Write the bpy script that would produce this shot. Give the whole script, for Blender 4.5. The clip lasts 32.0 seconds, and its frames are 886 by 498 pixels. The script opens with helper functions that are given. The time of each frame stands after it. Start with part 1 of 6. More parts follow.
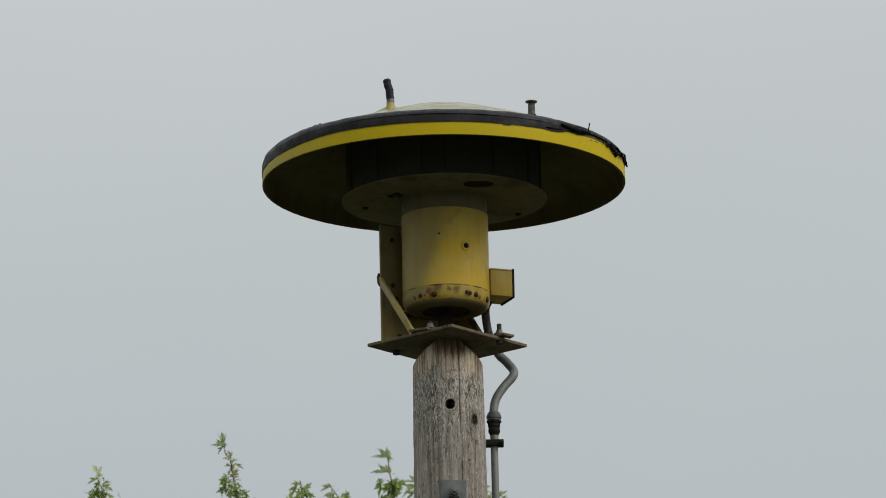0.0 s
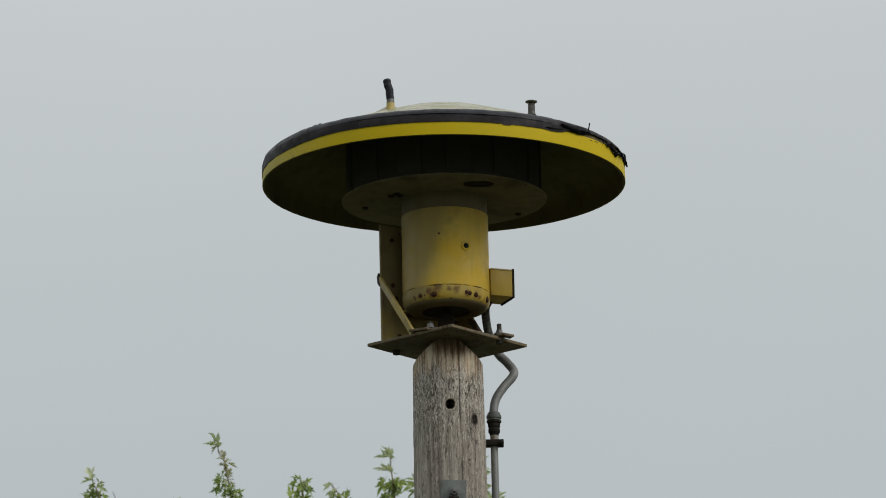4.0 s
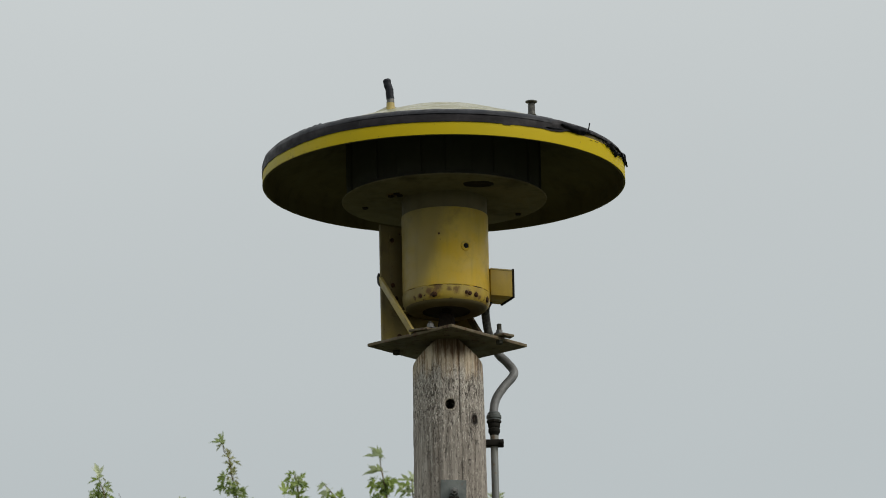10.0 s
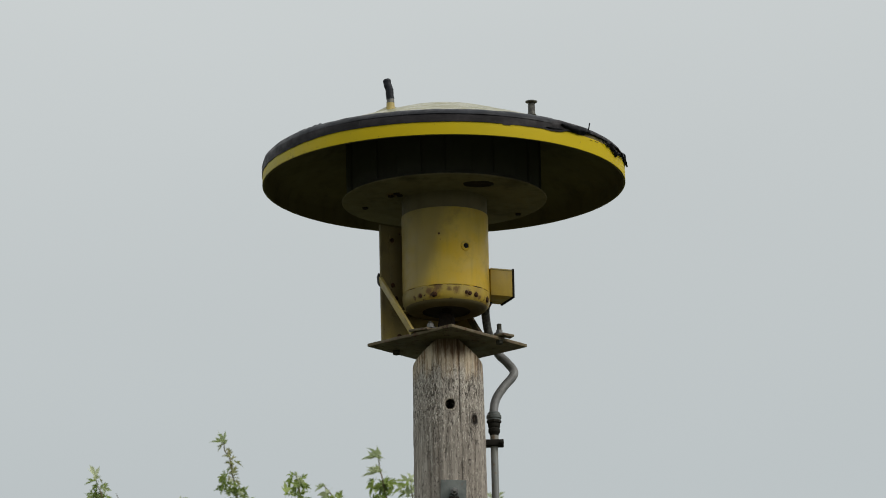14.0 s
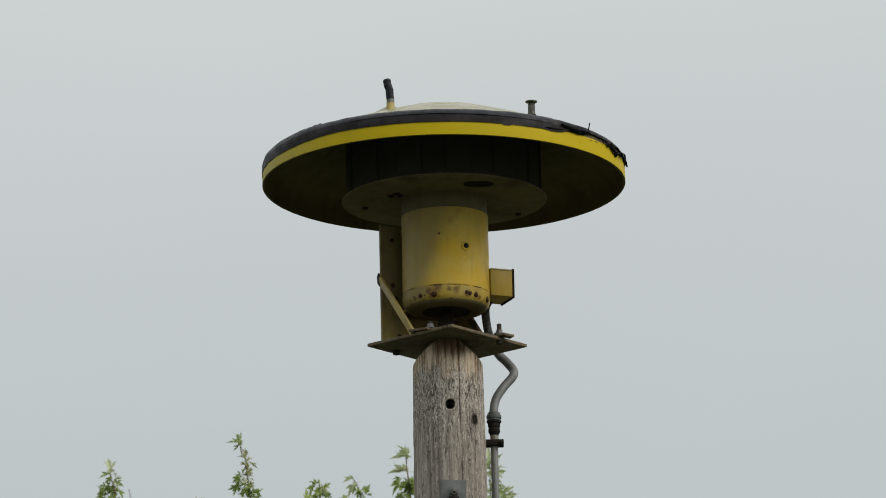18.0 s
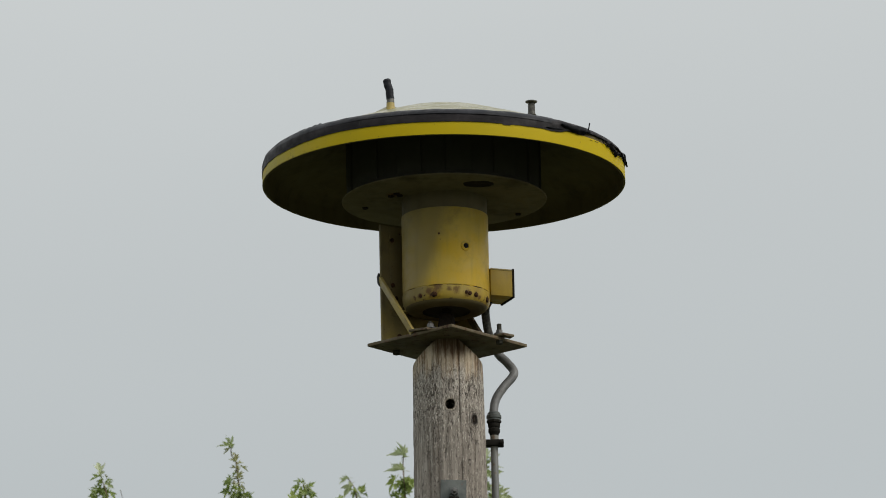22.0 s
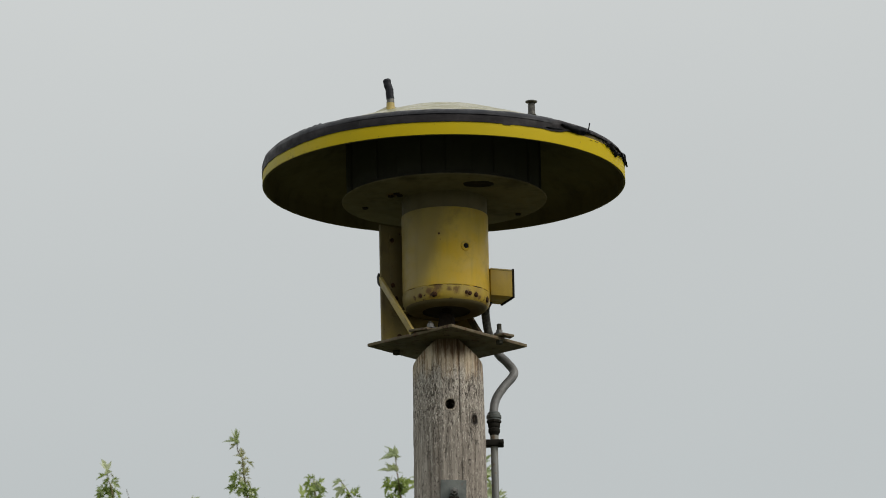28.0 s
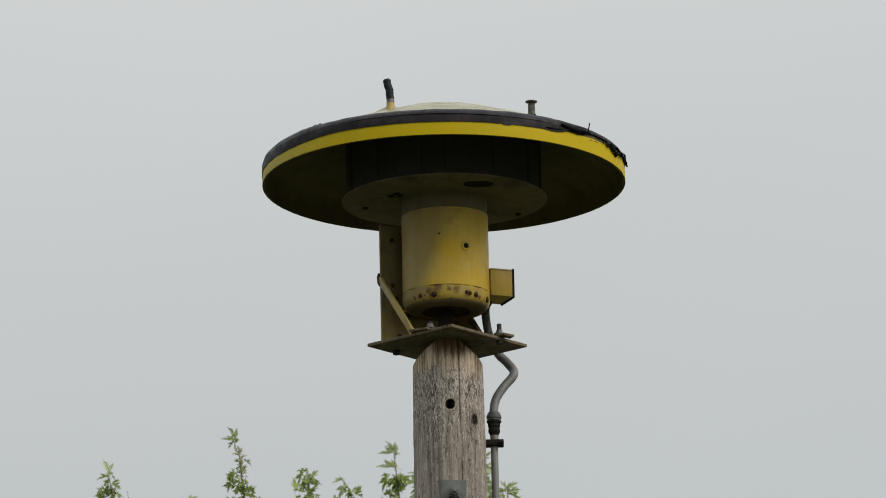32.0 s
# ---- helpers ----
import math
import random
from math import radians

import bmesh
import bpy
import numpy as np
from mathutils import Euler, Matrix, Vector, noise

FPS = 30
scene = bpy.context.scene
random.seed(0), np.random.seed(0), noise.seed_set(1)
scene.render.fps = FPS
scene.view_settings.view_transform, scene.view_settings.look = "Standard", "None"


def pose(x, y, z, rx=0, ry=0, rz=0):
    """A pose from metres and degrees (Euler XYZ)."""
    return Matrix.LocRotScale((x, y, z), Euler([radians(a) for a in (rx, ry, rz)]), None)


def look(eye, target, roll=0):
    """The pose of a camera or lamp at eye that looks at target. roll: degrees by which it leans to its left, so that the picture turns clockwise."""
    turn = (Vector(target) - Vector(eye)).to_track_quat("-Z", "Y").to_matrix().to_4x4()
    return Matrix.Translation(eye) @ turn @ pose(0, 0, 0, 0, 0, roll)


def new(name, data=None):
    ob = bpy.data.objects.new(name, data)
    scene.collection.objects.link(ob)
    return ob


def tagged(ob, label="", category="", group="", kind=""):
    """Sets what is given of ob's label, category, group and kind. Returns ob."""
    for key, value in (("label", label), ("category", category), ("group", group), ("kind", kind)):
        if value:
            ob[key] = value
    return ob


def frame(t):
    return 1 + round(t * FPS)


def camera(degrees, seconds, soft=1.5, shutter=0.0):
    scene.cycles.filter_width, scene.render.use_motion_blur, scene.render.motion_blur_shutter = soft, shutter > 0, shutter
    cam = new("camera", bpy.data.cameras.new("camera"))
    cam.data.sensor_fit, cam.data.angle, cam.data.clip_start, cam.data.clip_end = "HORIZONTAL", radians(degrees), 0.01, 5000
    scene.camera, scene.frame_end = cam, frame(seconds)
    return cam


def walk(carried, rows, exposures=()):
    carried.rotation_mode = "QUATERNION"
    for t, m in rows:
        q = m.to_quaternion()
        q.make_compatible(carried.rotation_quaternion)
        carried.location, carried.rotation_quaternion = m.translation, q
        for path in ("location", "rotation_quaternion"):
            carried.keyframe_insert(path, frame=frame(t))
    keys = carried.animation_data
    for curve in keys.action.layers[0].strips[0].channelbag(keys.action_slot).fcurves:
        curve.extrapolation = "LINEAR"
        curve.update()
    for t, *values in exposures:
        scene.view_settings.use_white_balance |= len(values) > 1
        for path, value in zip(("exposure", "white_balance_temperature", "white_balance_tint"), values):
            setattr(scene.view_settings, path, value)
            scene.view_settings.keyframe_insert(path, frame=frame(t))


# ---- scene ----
# ---- camera: on a tripod on the grass, far zoomed in on the siren ----
cam = camera(4.741, 32.0, soft=1.0)
# a small-sensor zoom at full reach, focused on the siren: things twice as far go slightly soft
cam.data.dof.use_dof, cam.data.dof.focus_distance, cam.data.dof.aperture_fstop = True, 33.0, 42.0
EYE, AIM = (-0.0069, -31.95, 1.6), (-0.0069, 0.0, 10.188)
walk(cam, [(0, look(EYE, AIM, -1.2)), (32, look(EYE, AIM, -1.2))],
     exposures=[(0, -0.03, 6450, 9), (6, 0.0, 6470, 8.8), (9, 0.025, 6490, 8.6), (14, 0.06, 6520, 8.8), (17, 0.09, 6540, 9),
                (20, 0.105, 6550, 9), (21, 0.10, 6550, 9.3), (22, 0.03, 6550, 9.7), (23, 0.025, 6560, 10), (25, 0.05, 6580, 10), (28, 0.075, 6640, 10), (32, 0.10, 6670, 11)])

# ---- light: bright overcast, the veiled sun high behind the camera ----
SUN_HEIGHT, SUN_TURN = 41.0, 117.0


def overcast():
    world = bpy.data.worlds.new("overcast_sky")
    scene.world = world
    world.use_nodes = True
    nt = world.node_tree
    nt.nodes.clear()

    def node(kind, **values):
        n = nt.nodes.new(kind)
        for key, value in values.items():
            n.inputs[key].default_value = value
        return n

    out = nt.nodes.new("ShaderNodeOutputWorld")
    back = node("ShaderNodeBackground", Strength=1.0)
    sky = nt.nodes.new("ShaderNodeTexSky")
    sky.sky_type, sky.sun_disc = "NISHITA", False
    sky.sun_elevation, sky.sun_rotation = radians(SUN_HEIGHT), radians(SUN_TURN)
    sky.dust_density, sky.air_density = 4.0, 1.0
    where = nt.nodes.new("ShaderNodeTexCoord")
    split = nt.nodes.new("ShaderNodeSeparateXYZ")
    nt.links.new(where.outputs["Generated"], split.inputs[0])
    # the cloud layer is about three times as bright overhead as low down
    ramp = nt.nodes.new("ShaderNodeValToRGB")
    r = ramp.color_ramp
    r.elements[0].position, r.elements[0].color = 0.0, (0.36, 0.40, 0.415, 1)
    r.elements[1].position, r.elements[1].color = 1.0, (1.25, 1.27, 1.27, 1)
    for place, colour in ((0.22, (0.44, 0.475, 0.483, 1)), (0.30, (0.565, 0.585, 0.578, 1)), (0.5, (0.80, 0.82, 0.815, 1))):
        r.elements.new(place).color = colour
    nt.links.new(split.outputs["Z"], ramp.inputs[0])
    # broad, faint cloud forms
    cloud = node("ShaderNodeTexNoise", Scale=9.0, Detail=3.0, Roughness=0.45, Distortion=0.4)
    flat = nt.nodes.new("ShaderNodeMapping")
    flat.inputs["Scale"].default_value = (1.0, 1.0, 2.2)
    nt.links.new(where.outputs["Generated"], flat.inputs[0])
    nt.links.new(flat.outputs[0], cloud.inputs["Vector"])
    amount = node("ShaderNodeMapRange")
    amount.inputs["To Min"].default_value, amount.inputs["To Max"].default_value = 0.93, 1.07
    nt.links.new(cloud.outputs[0], amount.inputs["Value"])
    shade = nt.nodes.new("ShaderNodeVectorMath")
    shade.operation = "SCALE"
    nt.links.new(ramp.outputs[0], shade.inputs[0])
    nt.links.new(amount.outputs[0], shade.inputs["Scale"])
    thin = nt.nodes.new("ShaderNodeVectorMath")
    thin.operation = "SCALE"
    thin.inputs["Scale"].default_value = 0.012
    nt.links.new(sky.outputs[0], thin.inputs[0])
    both = nt.nodes.new("ShaderNodeVectorMath")
    both.operation = "ADD"
    nt.links.new(shade.outputs[0], both.inputs[0])
    nt.links.new(thin.outputs[0], both.inputs[1])
    nt.links.new(both.outputs[0], back.inputs["Color"])
    nt.links.new(back.outputs[0], out.inputs[0])


overcast()
sun = new("sun", bpy.data.lights.new("sun", "SUN"))
sun.data.energy, sun.data.angle, sun.data.color = 1.8, radians(40), (1.0, 0.96, 0.9)
a, e = radians(SUN_TURN), radians(SUN_HEIGHT)
TO_SUN = Vector((math.sin(a) * math.cos(e), math.cos(a) * math.cos(e), math.sin(e)))
sun.matrix_world = look(tuple(TO_SUN * 60), (0, 0, 0))

# ---- materials ----


class Shade:
    """A small builder for one procedural material in object space, in metres."""

    def __init__(self, name, rough=0.6, metal=0.0):
        self.m = bpy.data.materials.new(name)
        self.m.use_nodes = True
        self.nt = self.m.node_tree
        self.b = self.nt.nodes["Principled BSDF"]
        self.b.inputs["Roughness"].default_value = rough
        self.b.inputs["Metallic"].default_value = metal
        self.co = self.nt.nodes.new("ShaderNodeTexCoord").outputs["Object"]
        self.bumps = None

    def link(self, a, b):
        self.nt.links.new(a, b)

    def noise(self, scale, detail=4.0, stretch=(1, 1, 1), rough=0.55, distort=0.0, shift=0.0):
        mp = self.nt.nodes.new("ShaderNodeMapping")
        mp.inputs["Scale"].default_value = stretch
        mp.inputs["Location"].default_value = (shift, shift * 0.7, shift * 1.3)
        self.link(self.co, mp.inputs[0])
        n = self.nt.nodes.new("ShaderNodeTexNoise")
        for key, value in (("Scale", scale), ("Detail", detail), ("Roughness", rough), ("Distortion", distort)):
            n.inputs[key].default_value = value
        self.link(mp.outputs[0], n.inputs["Vector"])
        return n.outputs[0]

    def step(self, value, lo, hi, to_lo=0.0, to_hi=1.0):
        n = self.nt.nodes.new("ShaderNodeMapRange")
        n.interpolation_type = "SMOOTHSTEP"
        for key, v in (("From Min", lo), ("From Max", hi), ("To Min", to_lo), ("To Max", to_hi)):
            n.inputs[key].default_value = v
        self.link(value, n.inputs["Value"])
        return n.outputs[0]

    def math(self, kind, a, b):
        n = self.nt.nodes.new("ShaderNodeMath")
        n.operation = kind
        for i, v in enumerate((a, b)):
            if isinstance(v, (int, float)):
                n.inputs[i].default_value = v
            else:
                self.link(v, n.inputs[i])
        return n.outputs[0]

    def axis(self, which):
        n = self.nt.nodes.new("ShaderNodeSeparateXYZ")
        self.link(self.co, n.inputs[0])
        return n.outputs[which]

    def mix(self, fac, a, b):
        n = self.nt.nodes.new("ShaderNodeMix")
        n.data_type = "RGBA"
        if isinstance(fac, (int, float)):
            n.inputs[0].default_value = fac
        else:
            self.link(fac, n.inputs[0])
        for slot, v in ((6, a), (7, b)):
            if isinstance(v, tuple):
                n.inputs[slot].default_value = (*v, 1)
            else:
                self.link(v, n.inputs[slot])
        return n.outputs[2]

    def colour(self, c):
        if isinstance(c, tuple):
            self.b.inputs["Base Color"].default_value = (*c, 1)
        else:
            self.link(c, self.b.inputs["Base Color"])
        return self

    def rough(self, value):
        self.link(value, self.b.inputs["Roughness"])
        return self

    def bump(self, height, strength=0.3, distance=0.002):
        n = self.nt.nodes.new("ShaderNodeBump")
        n.inputs["Strength"].default_value = strength
        n.inputs["Distance"].default_value = distance
        self.link(height, n.inputs["Height"])
        if self.bumps is not None:
            self.link(self.bumps, n.inputs["Normal"])
        self.bumps = n.outputs[0]
        self.link(self.bumps, self.b.inputs["Normal"])
        return self

    def random(self):
        return self.nt.nodes.new("ShaderNodeObjectInfo").outputs["Random"]


RUST, RUST_DARK = (0.11, 0.045, 0.018), (0.035, 0.018, 0.01)


def painted(name, base, faded, dirt, rust_from, rust_to, rough=0.45, low=None, grain=55, gloss=0.5, dust_shade=None, bleeds=(), soil_shade=(0.194, 0.161, 0.076)):
    """Old enamel: faded patches, grime runs, rust spots; low: heights between which rust gathers."""
    s = Shade(name, rough)
    s.b.inputs["Specular IOR Level"].default_value = gloss
    patches = s.step(s.noise(9, 5), 0.38, 0.66)
    c = s.mix(patches, base, faded)
    runs = s.step(s.noise(30, 4, (1, 1, 0.12), shift=3), 0.46, 0.78, 0.0, 0.3)
    c = s.mix(runs, c, dirt)
    grime = s.step(s.noise(6, 6, rough=0.65, shift=9), 0.5, 0.74, 0.0, 0.7)
    c = s.mix(grime, c, dirt)
    if dust_shade:
        # chalky grime in ragged tongues from the top, with shade up there coloured in
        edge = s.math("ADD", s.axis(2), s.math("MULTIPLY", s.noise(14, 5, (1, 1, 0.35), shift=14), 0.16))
        # more of it to the west, where the colour also carries the side's shade
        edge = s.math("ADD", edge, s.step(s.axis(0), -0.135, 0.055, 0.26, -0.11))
        c = s.mix(s.step(edge, dust_shade[0], dust_shade[1], 0.0, 0.7), c, soil_shade)
    spots = s.noise(grain, 6, rough=0.7, shift=5)
    if low:
        spots = s.math("ADD", spots, s.step(s.axis(2), low[0], low[1], 0.035, 0.0))
    for place, reach in bleeds:
        # rust that has bled from a bolt, ragged at its edge
        n = s.nt.nodes.new("ShaderNodeVectorMath")
        n.operation = "DISTANCE"
        s.link(s.co, n.inputs[0])
        n.inputs[1].default_value = place
        d = s.math("ADD", n.outputs["Value"], s.math("MULTIPLY", s.noise(70, 5, rough=0.7, shift=reach * 90), reach * 2.2))
        c = s.mix(s.step(d, reach * 1.4, reach * 2.3, 0.8, 0.0), c, (0.135, 0.064, 0.024))
        spots = s.math("ADD", spots, s.step(d, reach * 1.2, reach * 1.9, 0.09, 0.0))
    rust = s.step(spots, rust_from, rust_to)
    c = s.mix(rust, c, s.mix(s.step(s.noise(140, 3), 0.4, 0.6), RUST, RUST_DARK))
    s.colour(c)
    s.rough(s.step(s.noise(22, 4, shift=2), 0.3, 0.7, rough - 0.1, rough + 0.22))
    s.bump(s.noise(240, 3), 0.12, 0.0006).bump(rust, 0.4, 0.0008)
    return s.m


CAP_BOLTS = [((0.1345 * math.sin(radians(a)), -0.1345 * math.cos(radians(a)), z), r) for a, z, r in ((-17, 0.140, 0.025), (14, 0.150, 0.014), (-24, 0.150, 0.011), (30, 0.139, 0.015), (43, 0.137, 0.012), (-38, 0.136, 0.009), (70, 0.134, 0.012), (-10, 0.160, 0.014), (4, 0.150, 0.010), (50, 0.133, 0.008))]


HOLE_AT, KNOT_AT = (0.0057, -0.1093, 9.6668), (0.0800, -0.0750, 9.6235)


def make_materials():
    m = {}
    m["paint"] = painted("aged_yellow_paint", (0.68, 0.440, 0.030), (0.66, 0.455, 0.07), (0.17, 0.13, 0.05), 0.68, 0.74, dust_shade=(0.30, 0.50), gloss=0.3)
    m["cap"] = painted("rust_speckled_yellow_paint", (0.49, 0.335, 0.036), (0.46, 0.340, 0.080), (0.20, 0.13, 0.045), 0.595, 0.65, low=(0.112, 0.135), grain=34, gloss=0.3, dust_shade=(0.28, 0.46), bleeds=CAP_BOLTS)
    m["soot"] = painted("sooty_yellow_paint", (0.150, 0.120, 0.055), (0.135, 0.110, 0.056), (0.068, 0.054, 0.030), 0.62, 0.68, 0.7, gloss=0.15)
    m["steel_paint"] = painted("flaking_yellow_paint", (0.38, 0.285, 0.07), (0.35, 0.275, 0.10), (0.14, 0.11, 0.05), 0.61, 0.68)
    # disc, neck and hood inside: shade under the hood is put into these colours
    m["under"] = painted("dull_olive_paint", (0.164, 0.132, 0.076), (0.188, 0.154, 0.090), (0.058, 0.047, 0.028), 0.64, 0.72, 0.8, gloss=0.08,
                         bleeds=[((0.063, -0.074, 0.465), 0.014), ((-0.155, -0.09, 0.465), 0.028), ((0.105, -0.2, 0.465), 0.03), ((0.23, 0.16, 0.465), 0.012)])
    m["neck"] = painted("shaded_neck_olive_paint", (0.152, 0.120, 0.060), (0.132, 0.106, 0.056), (0.074, 0.059, 0.032), 0.66, 0.74, 0.6, gloss=0.2)
    m["inside"] = painted("shaded_inner_olive_paint", (0.138, 0.113, 0.056), (0.154, 0.127, 0.065), (0.052, 0.042, 0.025), 0.7, 0.78, 0.8, gloss=0.1)
    m["dome"] = painted("bleached_yellow_paint", (0.178, 0.168, 0.080), (0.200, 0.190, 0.108), (0.120, 0.112, 0.054), 0.72, 0.8, 0.35)
    # the panel's dark upper part is the hood's shade, painted in
    m["panel"] = painted("grimy_shaded_yellow_paint", (0.385, 0.288, 0.078), (0.315, 0.25, 0.108), (0.12, 0.095, 0.05), 0.62, 0.69, 0.6, gloss=0.25, dust_shade=(0.33, 0.47), soil_shade=(0.10, 0.082, 0.048))
    m["box"] = painted("khaki_yellow_box_paint", (0.43, 0.29, 0.036), (0.40, 0.285, 0.065), (0.16, 0.12, 0.05), 0.66, 0.72, gloss=0.3)
    m["plate"] = painted("rusty_plate_paint", (0.116, 0.089, 0.046), (0.138, 0.107, 0.057), (0.058, 0.044, 0.027), 0.51, 0.63, 0.7)

    s = Shade("yellow_vinyl_band", 0.55)
    s.b.inputs["Specular IOR Level"].default_value = 0.12
    c = s.mix(s.step(s.noise(5, 4), 0.42, 0.68), (0.440, 0.328, 0.003), (0.405, 0.312, 0.006))
    # algae and soot settle on the weather side of the rim, with chips along its lower edge
    side = s.step(s.axis(0), -0.57, -0.30, 1.0, 0.0)
    film = s.math("MULTIPLY", side, s.step(s.noise(16, 4, (1, 1, 0.5)), 0.3, 0.65, 0.35, 0.75))
    c = s.mix(film, c, (0.30, 0.275, 0.085))
    chips = s.math("ADD", s.noise(70, 5, rough=0.7, shift=3), s.step(s.axis(2), 0.528, 0.545, 0.10, 0.0))
    chips = s.math("MULTIPLY", side, s.step(chips, 0.64, 0.70))
    c = s.mix(chips, c, (0.075, 0.065, 0.035))
    c = s.mix(s.step(s.noise(90, 5, rough=0.75, shift=7), 0.66, 0.72), c, (0.06, 0.05, 0.03))
    s.colour(c).bump(s.noise(60, 3), 0.08, 0.001)
    m["band"] = s.m

    for key, name, lo, hi, rough in (("tape", "weathered_black_tape", (0.005, 0.0055, 0.0080), (0.013, 0.0145, 0.0195), 0.42), ("old_tape", "faded_brownish_black_tape", (0.0085, 0.0073, 0.0083), (0.021, 0.018, 0.0197), 0.6)):
        s = Shade(name, rough)
        s.b.inputs["Specular IOR Level"].default_value = 0.17
        c = s.mix(s.step(s.noise(9, 5, (1, 1, 3), rough=0.6), 0.36, 0.66), lo, hi)
        c = s.mix(s.step(s.noise(120, 4, (1, 1, 0.4), shift=4), 0.6, 0.72, 0.0, 0.5), c, (0.036, 0.034, 0.035))
        c = s.mix(s.step(s.axis(0), -0.56, -0.46, 0.25, 0.0), c, (0.085, 0.085, 0.09))
        s.colour(c).rough(s.step(s.noise(40, 3), 0.3, 0.7, rough - 0.05, rough + 0.18)).bump(s.noise(26, 4, (1, 1, 1.6)), 0.35, 0.004).bump(s.noise(110, 4), 0.2, 0.001)
        m[key] = s.m

    s = Shade("sooty_black_metal", 0.85)
    s.b.inputs["Specular IOR Level"].default_value = 0.15
    s.colour(s.mix(s.noise(20, 4), (0.010, 0.010, 0.009), (0.024, 0.021, 0.016))).bump(s.noise(90, 3), 0.2, 0.001)
    m["black"] = s.m

    s = Shade("grimy_dark_steel", 0.85)
    s.b.inputs["Specular IOR Level"].default_value = 0.1
    s.colour(s.mix(s.noise(24, 4, (1, 1, 0.3)), (0.040, 0.039, 0.031), (0.062, 0.059, 0.046))).bump(s.noise(90, 3), 0.2, 0.001)
    m["drum"] = s.m

    s = Shade("rusty_bolt_iron", 0.85, 0.0)
    s.b.inputs["Specular IOR Level"].default_value = 0.2
    s.colour(s.mix(s.step(s.noise(160, 4), 0.35, 0.65), (0.090, 0.038, 0.017), (0.026, 0.014, 0.009))).bump(s.noise(260, 3), 0.5, 0.001)
    m["rust"] = s.m

    s = Shade("tarnished_steel", 0.6, 0.2)
    c = s.mix(s.step(s.noise(80, 4), 0.38, 0.62), (0.07, 0.069, 0.066), (0.17, 0.167, 0.16))
    s.colour(c).bump(s.noise(200, 2), 0.2, 0.0006)
    m["rust_steel"] = s.m

    s = Shade("dark_weathered_steel", 0.6)
    s.b.inputs["Specular IOR Level"].default_value = 0.25
    s.colour(s.mix(s.step(s.noise(90, 4), 0.38, 0.62), (0.03, 0.029, 0.026), (0.085, 0.082, 0.072))).bump(s.noise(200, 2), 0.2, 0.0006)
    m["dark_steel"] = s.m

    s = Shade("grey_plastic_conduit", 0.55)
    c = s.mix(s.step(s.noise(25, 4, (1, 1, 0.4)), 0.35, 0.7), (0.125, 0.127, 0.127), (0.190, 0.190, 0.185))
    c = s.mix(s.step(s.noise(60, 5, shift=2), 0.56, 0.7, 0.0, 0.6), c, (0.09, 0.08, 0.065))
    s.colour(c).bump(s.noise(150, 3), 0.12, 0.001)
    m["hose"] = s.m

    s = Shade("greenish_grey_pipe", 0.5, 0.2)
    c = s.mix(s.step(s.noise(18, 4, (1, 1, 0.25)), 0.35, 0.68), (0.135, 0.142, 0.140), (0.20, 0.200, 0.185))
    c = s.mix(s.step(s.math("ADD", s.axis(2), s.math("MULTIPLY", s.noise(22, 4, (1, 1, 0.2), shift=5), 0.2)), 9.60, 9.76, 0.0, 0.65), c, (0.25, 0.215, 0.145))
    c = s.mix(s.step(s.noise(50, 5, shift=3), 0.56, 0.7), c, (0.15, 0.095, 0.05))
    s.colour(c).bump(s.noise(170, 3), 0.15, 0.001)
    m["pipe"] = s.m

    s = Shade("zinc_strap", 0.6, 0.45)
    c = s.mix(s.step(s.noise(30, 5), 0.35, 0.68), (0.070, 0.079, 0.075), (0.122, 0.132, 0.124))
    c = s.mix(s.step(s.noise(90, 5, shift=5), 0.6, 0.7, 0, 0.7), c, (0.12, 0.09, 0.07))
    s.colour(c).bump(s.noise(140, 3), 0.2, 0.001)
    m["zinc"] = s.m

    # weathered pole wood: grain at several scales, silvering, a tan unweathered top
    s = Shade("weathered_pole_wood", 0.9)
    s.b.inputs["Specular IOR Level"].default_value = 0.2
    high = s.axis(2)
    fibre = s.noise(95, 6, (1, 1, 0.035), rough=0.7, distort=0.25)
    streak = s.noise(30, 4, (1, 1, 0.04), rough=0.6, distort=0.4, shift=4)
    broad = s.noise(11, 3, (1, 1, 0.10), shift=31)
    pit = s.noise(225, 5, (1, 1, 0.30), rough=0.74, distort=1.0, shift=8)
    c = s.mix(s.step(fibre, 0.36, 0.62), (0.178, 0.155, 0.131), (0.325, 0.289, 0.249))
    c = s.mix(s.step(streak, 0.46, 0.62, 0.0, 0.7), c, (0.166, 0.142, 0.119))
    c = s.mix(s.step(broad, 0.40, 0.62, 0.0, 0.35), c, (0.31, 0.278, 0.238))
    # silvered flecks where the outer fibres have lifted, thickest below the top
    fleck = s.math("ADD", pit, s.step(high, 9.45, 9.80, -0.06, 0.030))
    c = s.mix(s.step(fleck, 0.52, 0.565, 0.0, 0.88), c, (0.56, 0.52, 0.455))
    silver = s.step(s.noise(58, 4, (1, 1, 0.025), rough=0.6, distort=0.3, shift=41), 0.52, 0.60)
    silver = s.math("MULTIPLY", silver, s.step(s.math("ADD", s.axis(0), s.math("MULTIPLY", s.noise(6, 3, shift=5), 0.08)), -0.05, 0.04, 0.75, 0.12))
    c = s.mix(silver, c, (0.47, 0.435, 0.385))
    # short ragged checks, gathered in columns
    coarse = s.math("ADD", s.noise(195, 5, (1, 1, 0.24), rough=0.74, distort=1.3, shift=12), s.step(high, 9.45, 9.72, -0.030, 0.018))
